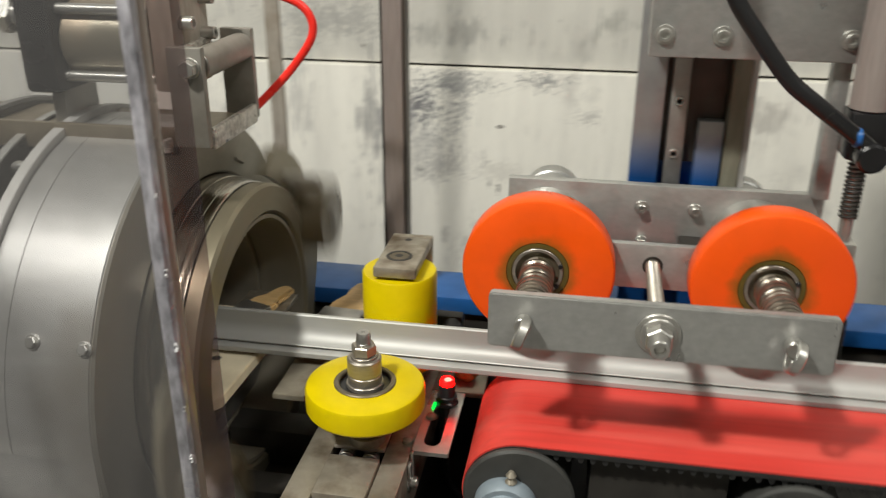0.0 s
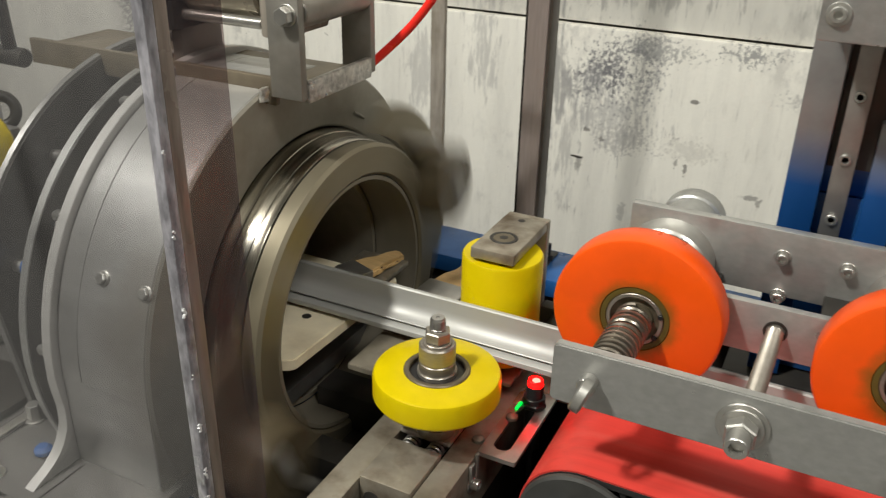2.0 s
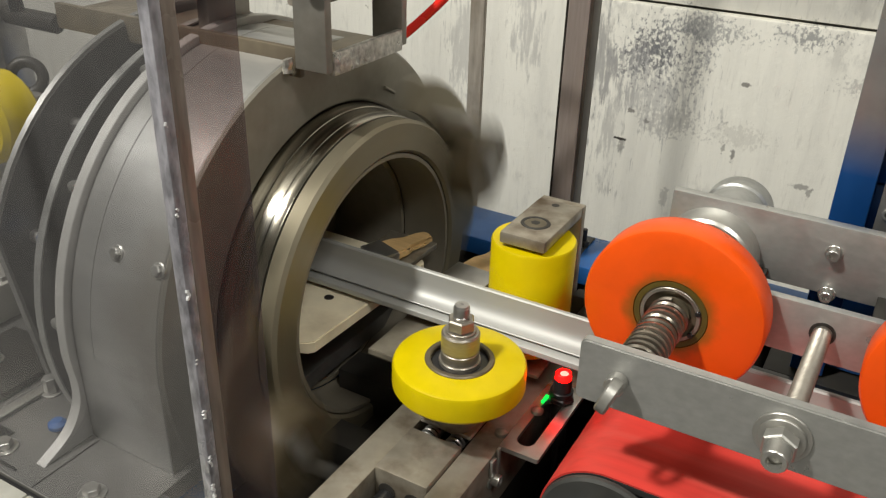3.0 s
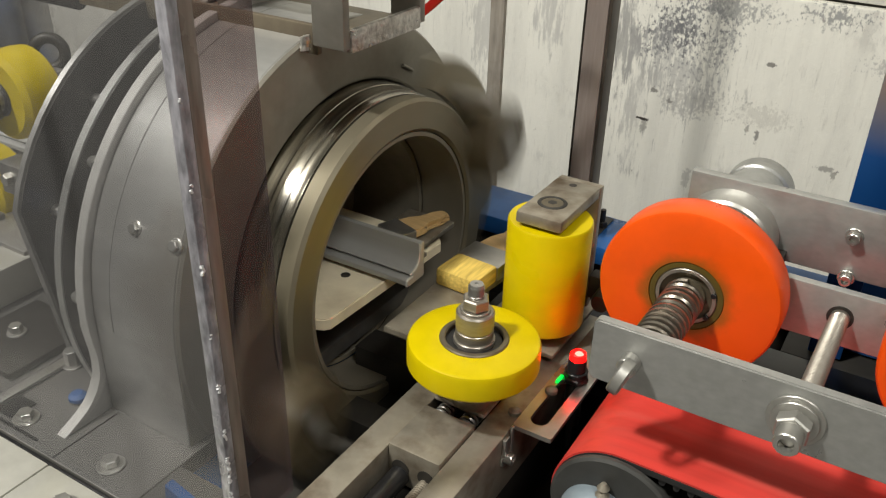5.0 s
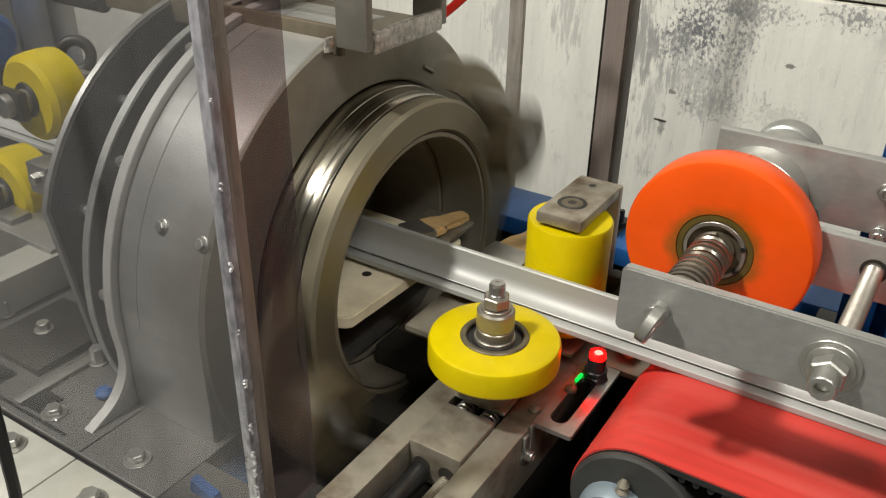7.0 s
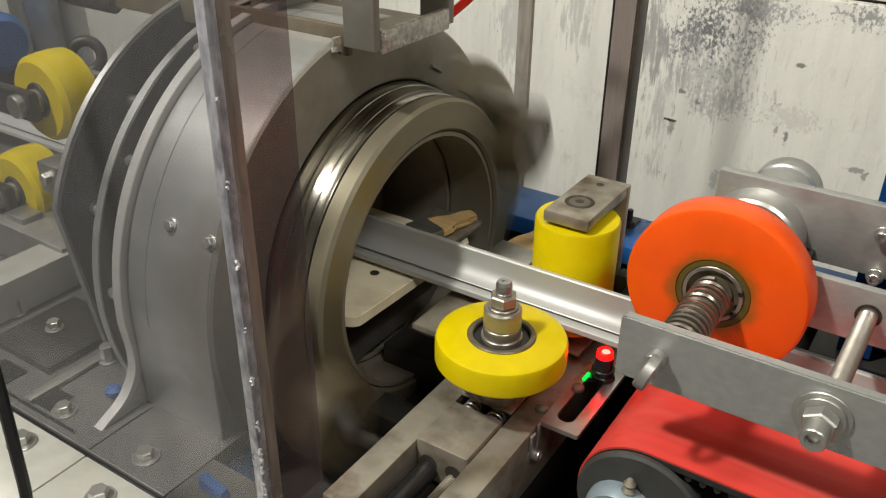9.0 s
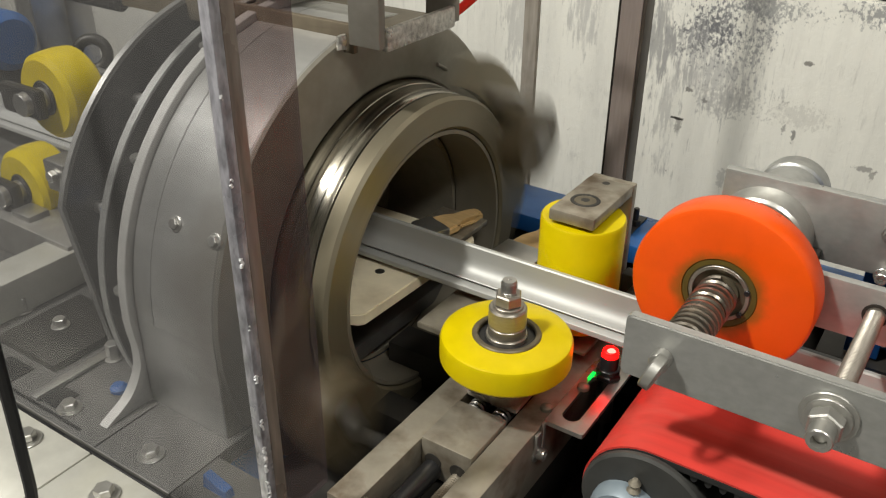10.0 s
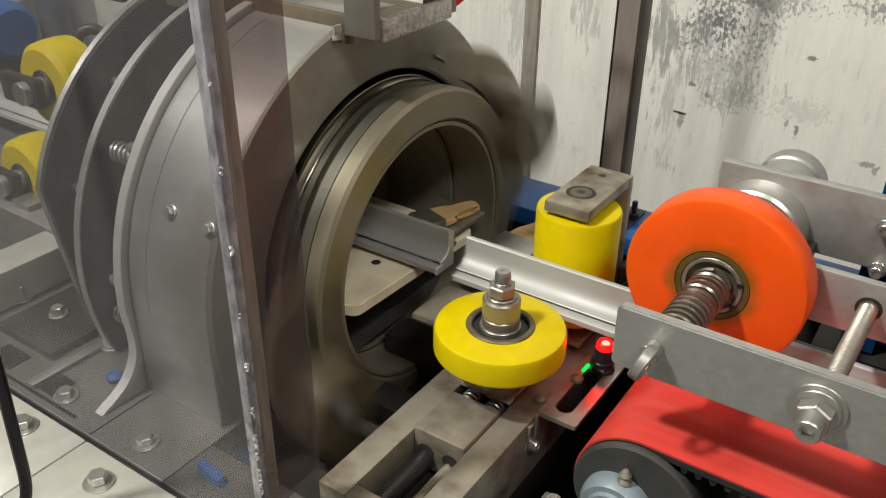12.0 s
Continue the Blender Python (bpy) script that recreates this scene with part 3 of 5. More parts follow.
    for x, y in ((-0.389, 0.433), (-0.491, 0.432)):
        bolt(t, "z", (x, y, 0), 0.012, 0.860, 0.868, 1, 0.011)
    for x in (-0.201, -0.02, 0.20):
        part("stud", rod("z", (x, 0.951, 0), 0.0032, 0.898, 0.920, n=12), DARK, t)
        part("nut", hexagon("z", (x, 0.951, 0), 0.0105, 0.8982, 0.906), DARK, t)
    part("clip", prism("y", [(-0.329, 0.8602), (-0.303, 0.8602), (-0.305, 0.867), (-0.327, 0.8735)], 0.432, 0.440, 0.0006), BLUE, t, "small blue plastic tab")
    return t


# ---- the wrapping head ----
def casing():
    t = thing("wrapping_head_casing", (-0.40, CY, 0.86), "grey steel ring casing with a flared foot on the bed", "machine casing")
    c = (0, CY, CZ)
    R = 0.212
    part("shell", turned("x", c, [(R - 0.004, -0.443), (R, -0.4425), (R, -0.4222), (R - 0.0007, -0.4220), (R - 0.0007, -0.4215), (R, -0.4213),
         (R, -0.3535), (R - 0.003, -0.3505), (R - 0.006, -0.3505), (R - 0.006, -0.443)], 96, closed=True), CASING, t, "rolled satin steel shell")
    # face ring: its opening sits a little off the shell's centre
    bm = bmesh.new()
    rings = []
    for rr, cy, cz, x in ((0.1605, YC, ZC, -0.356), (R - 0.001, CY, CZ, -0.356), (R - 0.001, CY, CZ, FACE - 0.002), (R - 0.003, CY, CZ, FACE), (0.1625, YC, ZC, FACE), (0.1605, YC, ZC, FACE - 0.0015)):
        rings.append([bm.verts.new((x, cy + rr * math.cos(2 * math.pi * k / 96), cz + rr * math.sin(2 * math.pi * k / 96))) for k in range(96)])
    for p, q in zip(rings, rings[1:] + rings[:1]):
        for k in range(96):
            bm.faces.new((p[k], p[(k + 1) % 96], q[(k + 1) % 96], q[k]))
    part("face", bm, CASE_FACE, t, "brownish grey face ring")
    for s in (-1, 1):
        y0, y1 = sorted((CY + s * (R - 0.005), CY + s * R))
        part("side_wall", box((-0.4432, y0, 0.8602), (-0.3530, y1, CZ), 0.0004), CASING, t, "straight lower side of the arch")
        y0, y1 = sorted((CY + s * 0.150, CY + s * (R - 0.001)))
        part("face_leg", box((-0.3558, y0, 0.8602), (-0.3522, y1, CZ), 0.0004), CASE_FACE, t)
    part("rear_wall", tube("x", c, 0.10, R - 0.008, -0.442, -0.436, 0.001, 72), DARKSTEEL, t)
    part("inner_sleeve", tube("x", (0, YC, ZC), 0.112, 0.118, -0.66, -0.352, 0.001, 72), DARKSTEEL, t, "dark inner sleeve")
    # the rear plate stands on the bed on a flared foot
    side = smooth_path([(0, 0.2177, 0.9452), (0, 0.2166, 0.930), (0, 0.2150, 0.912), (0, 0.2176, 0.893), (0, 0.2315, 0.874), (0, 0.258, 0.8604)], 6)
    outline = [(CY - p.y, p.z) for p in side] + [(CY + p.y, p.z) for p in side[::-1]]
    part("foot_plate", prism("x", outline, -0.4495, -0.4440), CASING, t, "flared steel foot plate")
    for s in (-1, 1):
        part("foot_rim", prism("x", [(CY + s * (p.y + 0.001), p.z) for p in side] + [(CY + s * (p.y - 0.006), p.z) for p in side[::-1]], -0.4535, -0.4436), RIM, t, "bright cut rim of the foot")
    part("rim", turned("x", c, [(R - 0.014, -0.4535), (0.2180, -0.4535), (0.2187, -0.4528), (0.2187, -0.4442), (0.2180, -0.4435), (R - 0.014, -0.4435)], 64, closed=True, arc=(0, 180)), RIM, t, "bright cut rim plate")
    for k in range(12):
        a = radians(30 * k + 25)
        if math.sin(a) > -0.35:
            part("acorn_nut", turned("x", (0, CY + 0.2115 * math.cos(a), CZ + 0.2115 * math.sin(a)), [(0, -0.466), (0.003, -0.4655), (0.005, -0.462), (0.005, -0.4540), (0, -0.4539)], 16), BRIGHT, t)
    for x, y, z in ((-0.400, 0.4975, 1.036), (-0.3575, 0.4975, 1.034)):
        d = Vector((0, y - CY, z - CZ)).normalized()
        m = Matrix.Translation((x, CY, CZ)) @ d.to_track_quat("Z", "Y").to_matrix().to_4x4()
        for part_name, r, h0, h1, n in (("screw_washer", 0.0062, R - 0.001, R + 0.0012, 20), ("screw", 0.0045, R + 0.001, R + 0.0045, 6)):
            bm = turned("z", (0, 0, 0), [(0, h0), (r, h0), (r, h1 - 0.0006), (r - 0.0008, h1), (0, h1)], n)
            bm.transform(m)
            part(part_name, bm, BRIGHT, t)
    # a welded lug beside the opening
    part("weld_bead", sweep([(FACE + 0.001, YC + 0.176 * math.sin(radians(a)), ZC + 0.176 * math.cos(radians(a))) for a in range(26, 33, 2)], 0.0016, 8), CASE_FACE, t)
    return t


def rear_carriage():
    """Two linked discs that slide on springs behind the casing."""
    t = thing("rear_carriage", (-0.47, YC, ZC), "two dark grey linked steel discs behind the casing", "disc carriage")
    c = (0, YC, ZC)
    part("disc", tube("x", c, 0.135, 0.217, -0.490, -0.482, 0.001, 96), DISC, t, "dark steel disc with a bright rim")
    part("disc_rim", tube("x", c, 0.2172, 0.2185, -0.490, -0.482, 0.0003, 96), ALU, t)
    cut = [a for a in range(0, 360, 5) if not 163 < a < 214 and not 326 < a < 360]
    edge = [(YC + 0.222 * math.cos(radians(a)), ZC + 0.222 * math.sin(radians(a))) for a in cut]
    hole = [(YC + 0.135 * math.cos(radians(a)), ZC + 0.135 * math.sin(radians(a))) for a in cut]
    bm = bmesh.new()
    rings = [[bm.verts.new((x, y, z)) for y, z in o] for o, x in ((hole, -0.538), (edge, -0.538), (edge, -0.529), (hole, -0.529))]
    for p, q in zip(rings, rings[1:] + rings[:1]):
        for k in range(len(p)):
            bm.faces.new((p[k], p[(k + 1) % len(p)], q[(k + 1) % len(p)], q[k]))
    part("outer_disc", bm, DISC, t, "dark steel disc with a flat cut side", smooth=20)
    part("outer_rim", sweep([(-0.5335, y, z) for y, z in edge + edge[:1]], 0.0043, 6), GREYRIM, t)
    for k in range(12):
        a = radians(30 * k + 10)
        y, z = YC + 0.190 * math.cos(a), ZC + 0.190 * math.sin(a)
        part("spacer", rod("x", (0, y, z), 0.006, -0.5288, -0.4902, 0.001, 16), STEEL, t)
        if k % 2:
            part("blue_cap", rod("x", (0, y, z + 0.002), 0.009, -0.516, -0.500, 0.002, 16), BLUE, t)
    for k in range(8):
        a = radians(45 * k + 12)
        part("pin", rod("x", (0, YC + 0.196 * math.cos(a), ZC + 0.196 * math.sin(a)), 0.005, -0.4818, -0.4505, 0.0005, 14), BRIGHT, t)
        part("spring", coil("x", (0, YC + 0.196 * math.cos(a), ZC + 0.196 * math.sin(a)), 0.0078, 0.0015, -0.4815, -0.436, 8), BRIGHT, t)
    return t


def ring_rotor():
    """The turning ring with two lobes, each with a roll of film."""
    t = thing("wrapping_ring", (FRONT, YC, ZC), "turning oily steel wrapping ring with two film rolls", "wrapping ring")
    c = (0, YC, ZC)
    hub = part("hub", turned("x", c, [(0.120, -0.352), (0.1515, -0.352), (0.1515, -0.334), (0.146, -0.333), (0.146, -0.329), (0.1515, -0.328), (0.1515, -0.318), (0.120, -0.318)], 128, closed=True), HUB, t, "dull steel hub of the ring")
    # the sleeve tapers towards the flange
    drum = part("drum", turned("x", c, [(0.1596, -0.375), (0.1596, -0.3525), (0.1573, -0.340), (0.1566, -0.3395), (0.1564, -0.3385), (0.1569, -0.338), (0.1549, -0.327), (0.1543, -0.3265), (0.1541, -0.3255),
         (0.1546, -0.325), (0.1536, -0.3195), (0.1526, -0.3180), (0.1522, -0.375)], 128, closed=True), DRUM, t, "dark oily tapered sleeve")
    part("flange", turned("x", c, [(0.1235, -0.3175), (0.151, -0.3175), (0.1525, -0.316), (0.1525, -0.303), (0.1495, FRONT), (0.126, FRONT), (0.1235, -0.3025)], 128, closed=True), FLANGE, t, "bright worn front flange")
    part("liner", tube("x", c, 0.1185, 0.1225, -0.352, -0.303, 0.0006, 96), DARKSTEEL, t)
    for s in (0, 180):
        turn = Matrix.Translation(c) @ pose(0, 0, 0, s, 0, 0) @ Matrix.Translation((0, -YC, -ZC))
        out, inn = [], []
        for k in range(25):
            a = -42 + 84 * k / 24
            r = 0.165 + 0.040 * math.cos(radians(a / 42 * 90)) ** 0.35 if abs(a) < 42 else 0.165
            out.append((YC + r * math.sin(radians(a)), ZC + r * math.cos(radians(a))))
            inn.append((YC + 0.1595 * math.sin(radians(a)), ZC + 0.1595 * math.cos(radians(a))))
        bm = prism("x", out + inn[::-1], -0.318, -0.311)
        bm.transform(turn)
        lobe = part("lobe", bm, FLANGE, t, "curved carrier plate of bright steel")
        bm = tube("x", (0, YC + 0.012, ZC + 0.170), 0.012, 0.040, -0.3105, -0.276, 0.001, 40)
        bm.transform(turn)
        part("film_roll", bm, BAND, lobe, "roll of brown wrapping film")
        bm = rod("x", (0, YC + 0.012, ZC + 0.170), 0.0118, -0.3108, -0.270, 0.001, 24)
        bm.transform(turn)
        part("spindle", bm, STEEL, lobe)
        bm = rod("x", (0, YC - 0.06, ZC + 0.158), 0.007, -0.3105, -0.275, 0.001, 20)
        bm.transform(turn)
        part("guide_pin", bm, STEEL, lobe)
    return t, drum


# ---- what lies in the ring: guide board, brushes ----
def guides():
    t = thing("guide_board", (-0.33, 0.66, 0.92), "worn white guide board with countersunk holes", "guide board")
    part("board", prism("z", [(-0.311, 0.601), (-0.307, 0.606), (-0.3005, 0.772), (-0.306, 0.779), (-0.62, 0.779), (-0.62, 0.597), (-0.320, 0.597)], 0.9185, 0.930, 0.001), BOARD, t)
    part("screw_hole", turned("z", (-0.340, 0.670, 0), [(0, 0.9301), (0.0025, 0.9301), (0.0042, 0.9305), (0.0046, 0.9302)], 24), DARK, t)
    part("screw_hole", turned("z", (-0.400, 0.640, 0), [(0, 0.9301), (0.0025, 0.9301), (0.0042, 0.9305), (0.0046, 0.9302)], 24), DARK, t)
    part("carrier", box((-0.62, 0.62, 0.905), (-0.33, 0.73, 0.9183), 0.001), DARKSTEEL, t)
    part("post", box((-0.60, 0.66, 0.8602), (-0.57, 0.70, 0.9048), 0.001), DARKSTEEL, t)

    def brush(x, y, z, turn, with_hair, size=1.0):
        b = thing("paint_brush", (x, y, z), "flat wooden paint brush with a metal ferrule" + (" and yellow bristles" if with_hair else ""), "brush", "brushes by the profile")
        m = pose(x, y, z, 0, 0, turn) @ Matrix.Diagonal((size, size, size, 1))
        hand = [(0.030, -0.022), (0.050, -0.020), (0.062, -0.008), (0.085, -0.007), (0.098, -0.010), (0.102, 0), (0.098, 0.010), (0.085, 0.007), (0.062, 0.008), (0.050, 0.020), (0.030, 0.022)]
        bm = prism("z", hand, 0.003, 0.015, 0.003)
        bm.transform(m)
        part("handle", bm, WOOD, b)
        bm = box((0.0, -0.023, 0.0015), (0.032, 0.023, 0.0165), 0.0015)
        bm.transform(m)
        part("ferrule", bm, STEEL, b, "scratched metal ferrule")
        if with_hair:
            bm = box((-0.036, -0.022, 0.0), (0.002, 0.022, 0.018), 0.004, m=m)
            part("bristles", bm, BRISTLE, b)
        return b
    brush(-0.243, 0.742, 0.9255, 86, True)
    brush(-0.334, 0.728, 0.9405, 70, False, 0.72)
    s = thing("brush_support", (-0.25, 0.70, 0.90), "bent steel support plate under the brush", "support plate")
    part("plate", prism("z", [(-0.268, 0.628), (-0.238, 0.628), (-0.2165, 0.80), (-0.275, 0.80), (-0.268, 0.70)], 0.919, 0.925, 0.0006), RAIL, s)
    part("leg", box((-0.262, 0.76, 0.8602), (-0.256, 0.795, 0.9188), 0.0006), RAIL, s)
    t2 = thing("brush_support", (-0.345, 0.735, 0.93), "bent steel support plate under the brush", "support plate")
    part("plate", box((-0.356, 0.715, 0.9345), (-0.302, 0.80, 0.9400), 0.0006), RAIL, t2)
    part("leg", box((-0.340, 0.735, 0.9302), (-0.297, 0.741, 0.9344), 0.0006), RAIL, t2)


# ---- the slide with the yellow roller wheel ----
def slide():
    t = thing("slide_rail", (-0.184, 0.56, 0.74), "stained steel slide with two bars and a threaded rod", "slide rail")
    part("side_bar", box((-0.231, 0.462, 0.845), (-0.207, 0.80, 0.885), 0.0012), RAIL, t)
    part("side_bar", box((-0.160, 0.462, 0.825), (-0.137, 0.80, 0.885), 0.0012), RAIL, t)
    part("end_bar", box((-0.2065, 0.462, 0.845), (-0.1605, 0.476, 0.884), 0.001), RAIL, t)
    part("floor_plate", box((-0.2065, 0.4765, 0.838), (-0.1605, 0.80, 0.845), 0.0005), DARK, t)
    part("top_plate", box((-0.2068, 0.612, 0.8845), (-0.1602, 0.80, 0.8885), 0.001), RUSTY, t, "oil-stained top plate")
    part("side_tab", box((-0.1365, 0.716, 0.884), (-0.085, 0.80, 0.8895), 0.0008), RAIL, t)
    blk = part("block", box((-0.2062, 0.545, 0.852), (-0.1608, 0.5985, 0.8885), 0.001), RAIL, t, "sliding steel block")
    for x in (-0.195, -0.172):
        part("bore", rod("y", (x, 0, 0.869), 0.0075, 0.5443, 0.5448, 0.0001, 20), DARK, blk)
    part("threaded_rod", coil("y", (-0.172, 0, 0.862), 0.0052, 0.0012, 0.478, 0.544, 30, 10), RAIL, t)
    part("rod_core", rod("y", (-0.172, 0, 0.862), 0.0052, 0.4765, 0.5445, n=16), RAIL, t)
    part("guide_rod", rod("y", (-0.195, 0, 0.862), 0.0085, 0.4765, 0.5445, n=20), BLACK, t)
    for x in (-0.195, -0.173):
        part("spring", coil("y", (x, 0, 0.8775), 0.0062, 0.0013, 0.599, 0.640, 9), STEEL, t)
        part("spring_core", rod("y", (x, 0, 0.8775), 0.0036, 0.599, 0.645, n=14), DARK, t)
    part("leg", box((-0.225, 0.50, 0.74), (-0.145, 0.78, 0.8378), 0.002), DARK, t)
    bolt(t, "x", (0, 0.606, 0.862), 0.010, -0.137, -0.129, 1, 0.0085, "cap_screw", True)
    part("wire_lug", box((-0.1365, 0.599, 0.866), (-0.1335, 0.607, 0.884), 0.001), BRIGHT, t)
    part("rivet", turned("z", (-0.143, 0.632, 0), [(0.0055, 0.8852), (0.005, 0.888), (0.003, 0.8895), (0, 0.89)], 20), RAIL, t)
    part("rivet", turned("z", (-0.128, 0.668, 0), [(0.0055, 0.8896), (0.005, 0.892), (0.003, 0.8935), (0, 0.894)], 20), RAIL, t)

    w = thing("wheel_assembly", (-0.179, 0.624, 0.89), "yellow polyurethane guide wheel on a steel stud", "wheel")
    c = (-0.179, 0.624, 0)
    part("tyre", turned("z", c, [(0.030, 0.926), (0.048, 0.9255), (0.051, 0.9265), (0.0528, 0.929), (0.0528, 0.9455), (0.0515, 0.9485), (0.049, 0.9500), (0.0275, 0.9500), (0.0275, 0.926)], 72, closed=True), YELLOW, w, "bright yellow tyre")
    part("bearing_outer", turned("z", c, [(0.0225, 0.930), (0.0274, 0.930), (0.0274, 0.9505), (0.0265, 0.9515), (0.0235, 0.9515), (0.0225, 0.9505)], 48, closed=True), OILED, w, "brown oiled bearing ring")
    part("bearing_seal", tube("z", c, 0.015, 0.0224, 0.932, 0.9475, 0.0004, 48), BLACK, w)
    part("bearing_inner", tube("z", c, 0.0125, 0.0165, 0.931, 0.951, 0.0005, 40), WSTEEL, w)
    part("spacer", turned("z", c, [(0, 0.950), (0.0150, 0.950), (0.0150, 0.9585), (0.0142, 0.9593), (0.0150, 0.960), (0.0150, 0.974), (0.0138, 0.9755), (0, 0.9755)], 40), WSTEEL, w, "turned steel spacer")
    part("washer", tube("z", c, 0.006, 0.0118, 0.9756, 0.9776, 0.0004, 32), WSTEEL, w)
    part("nut", hexagon("z", c, 0.019, 0.9777, 0.9875), WSTEEL, w)
    part("stud", turned("z", c, [(0, 0.884), (0.012, 0.884), (0.012, 0.9256), (0.006, 0.926), (0.006, 0.9975), (0.0052, 0.9990), (0.0018, 0.9990), (0.0012, 0.9978), (0, 0.9978)], 24), STEEL, w)
    part("thread", coil("z", c, 0.0058, 0.0007, 0.988, 0.997, 7, 16), STEEL, w)
    part("base_washer", tube("z", c, 0.0121, 0.0165, 0.8887, 0.898, 0.0006, 40), RAIL, w)


def sensor():
    t = thing("sensor_bracket", (-0.118, 0.66, 0.884), "slotted steel bracket with an indicator sensor", "sensor")
    b = bmesh.new()
    outer = rounded(-0.136, -0.103, 0.614, 0.715, 0.002, 2)
    slot = rounded(-0.128, -0.113, 0.624, 0.690, 0.0074, 6)
    # plate with a slot through it
    rows_ = []
    for h in (0.8855, 0.8895):
        rows_.append(([b.verts.new((x, y, h)) for x, y in outer], [b.verts.new((x, y, h)) for x, y in slot]))
    for (o, i), _ in zip(rows_, (0, 1)):
        edges = [b.edges.new((o[k], o[(k + 1) % len(o)])) for k in range(len(o))] + [b.edges.new((i[k], i[(k + 1) % len(i)])) for k in range(len(i))]
        bmesh.ops.triangle_fill(b, edges=edges, use_beauty=True)
    for (ring_a, ring_b) in ((rows_[0][0], rows_[1][0]), (rows_[0][1], rows_[1][1])):
        for k in range(len(ring_a)):
            j = (k + 1) % len(ring_a)
            b.faces.new((ring_a[k], ring_a[j], ring_b[j], ring_b[k]))
    part("bracket", b, BRIGHT, t, "slotted bright steel bracket")
    part("bracket_side", box((-0.136, 0.6095, 0.852), (-0.1335, 0.6135, 0.8895), 0.0005), BRIGHT, t)
    c = (-0.1175, 0.693, 0)
    part("barrel", turned("z", c, [(0, 0.845), (0.0075, 0.845), (0.0078, 0.9105), (0.0072, 0.912), (0, 0.912)], 28), BLACK, t, "black threaded barrel")
    part("nut", hexagon("z", c, 0.0195, 0.890, 0.8955), BLACK, t)
    part("collar", tube("z", c, 0.0076, 0.0098, 0.8957, 0.9005, 0.0005, 28), BLACK, t)
    part("lens", turned("z", c, [(0, 0.912), (0.0070, 0.912), (0.0068, 0.9150), (0.0054, 0.9168), (0, 0.9172)], 28), RED_RING, t, "red lit lens")
    part("glow_spot", turned("z", (-0.1165, 0.692, 0), [(0, 0.9174), (0.0036, 0.9174), (0.003, 0.9182), (0, 0.9184)], 20), RED_LED, t)
    part("lens_rim", tube("z", c, 0.0049, 0.0064, 0.9152, 0.9176, 0.0004, 28), RED_RING, t)
    # glowing sliver where green light falls on the slot's left edge
    part("green_spill", box((-0.1305, 0.6805, 0.8897), (-0.1275, 0.6915, 0.8915), 0.0005), GREEN_SPILL, t, "glowing sliver for green light on the slot edge")
    part("cable", sweep(smooth_path([(-0.1175, 0.693, 0.846), (-0.1175, 0.693, 0.82), (-0.115, 0.70, 0.79), (-0.10, 0.73, 0.742)]), 0.0028, 8), BLACK, t)


def debris():
    bm = bmesh.new()
    bmesh.ops.create_icosphere(bm, subdivisions=3, radius=1)
    for v in bm.verts:
        n = 0.85 + 0.22 * noise.noise(v.co * 1.9) + 0.08 * noise.noise(v.co * 6.0)
        v.co = Vector((v.co.x * 0.015 * n, v.co.y * 0.014 * n, v.co.z * 0.010 * n)) + Vector((-0.105, 0.742, 0.898))
    solo("glue_lump", bm, LUMP, (-0.105, 0.742, 0.89), "rough orange-brown lump of dried glue on the plate", "glue", smooth=60)


def tall_roller():
    t = thing("vertical_roller", (-0.1735, 0.741, 0.89), "tall yellow polyurethane roller under a steel top plate", "roller")
    c = (-0.1735, 0.741, 0)
    part("tyre", turned("z", c, [(0.012, 0.905), (0.034, 0.905), (0.0365, 0.9075), (0.0365, 1.0045), (0.0352, 1.0065), (0.012, 1.0065)], 72, closed=True), YELLOW, t)
    part("axle", turned("z", c, [(0, 0.892), (0.0118, 0.892), (0.0118, 1.009), (0, 1.009)], 24), STEEL, t)
    part("top_plate", box((-0.1930, 0.7115, 1.0095), (-0.1515, 0.7935, 1.0205), 0.0022), RAIL, t, "worn steel top plate")
    part("end_plate", box((-0.1930, 0.7940, 0.892), (-0.1515, 0.8020, 1.0195), 0.0012), RAIL, t)
    part("countersink", turned("z", c, [(0.0128, 1.0206), (0.0122, 1.0211), (0.0098, 1.0211), (0.0094, 1.0207)], 36), DARK, t, "dark rim of the countersink")
    part("screw", turned("z", c, [(0.0094, 1.0206), (0.009, 1.0209), (0.0045, 1.0210), (0, 1.0209)], 32), OILED, t, "brown countersunk screw")
    part("screw_socket", turned("z", c, [(0.0042, 1.0211), (0, 1.0212)], 6), DARK, t)
    part("hole", turned("z", (-0.1735, 0.783, 0), [(0.0035, 1.0207), (0, 1.0208)], 16), DARK, t)
    part("foot", box((-0.205, 0.705, 0.8917), (-0.145, 0.808, 0.896), 0.001), RAIL, t)
    part("clamp_knob", turned("y", (-0.128, 0, 0.925), [(0, 0.76), (0.008, 0.76), (0.010, 0.765), (0.010, 0.79), (0.006, 0.795), (0, 0.795)], 20), DARK, t)
    part("clamp_arm", box((-0.150, 0.785, 0.912), (-0.118, 0.80, 0.936), 0.002), DARK, t)


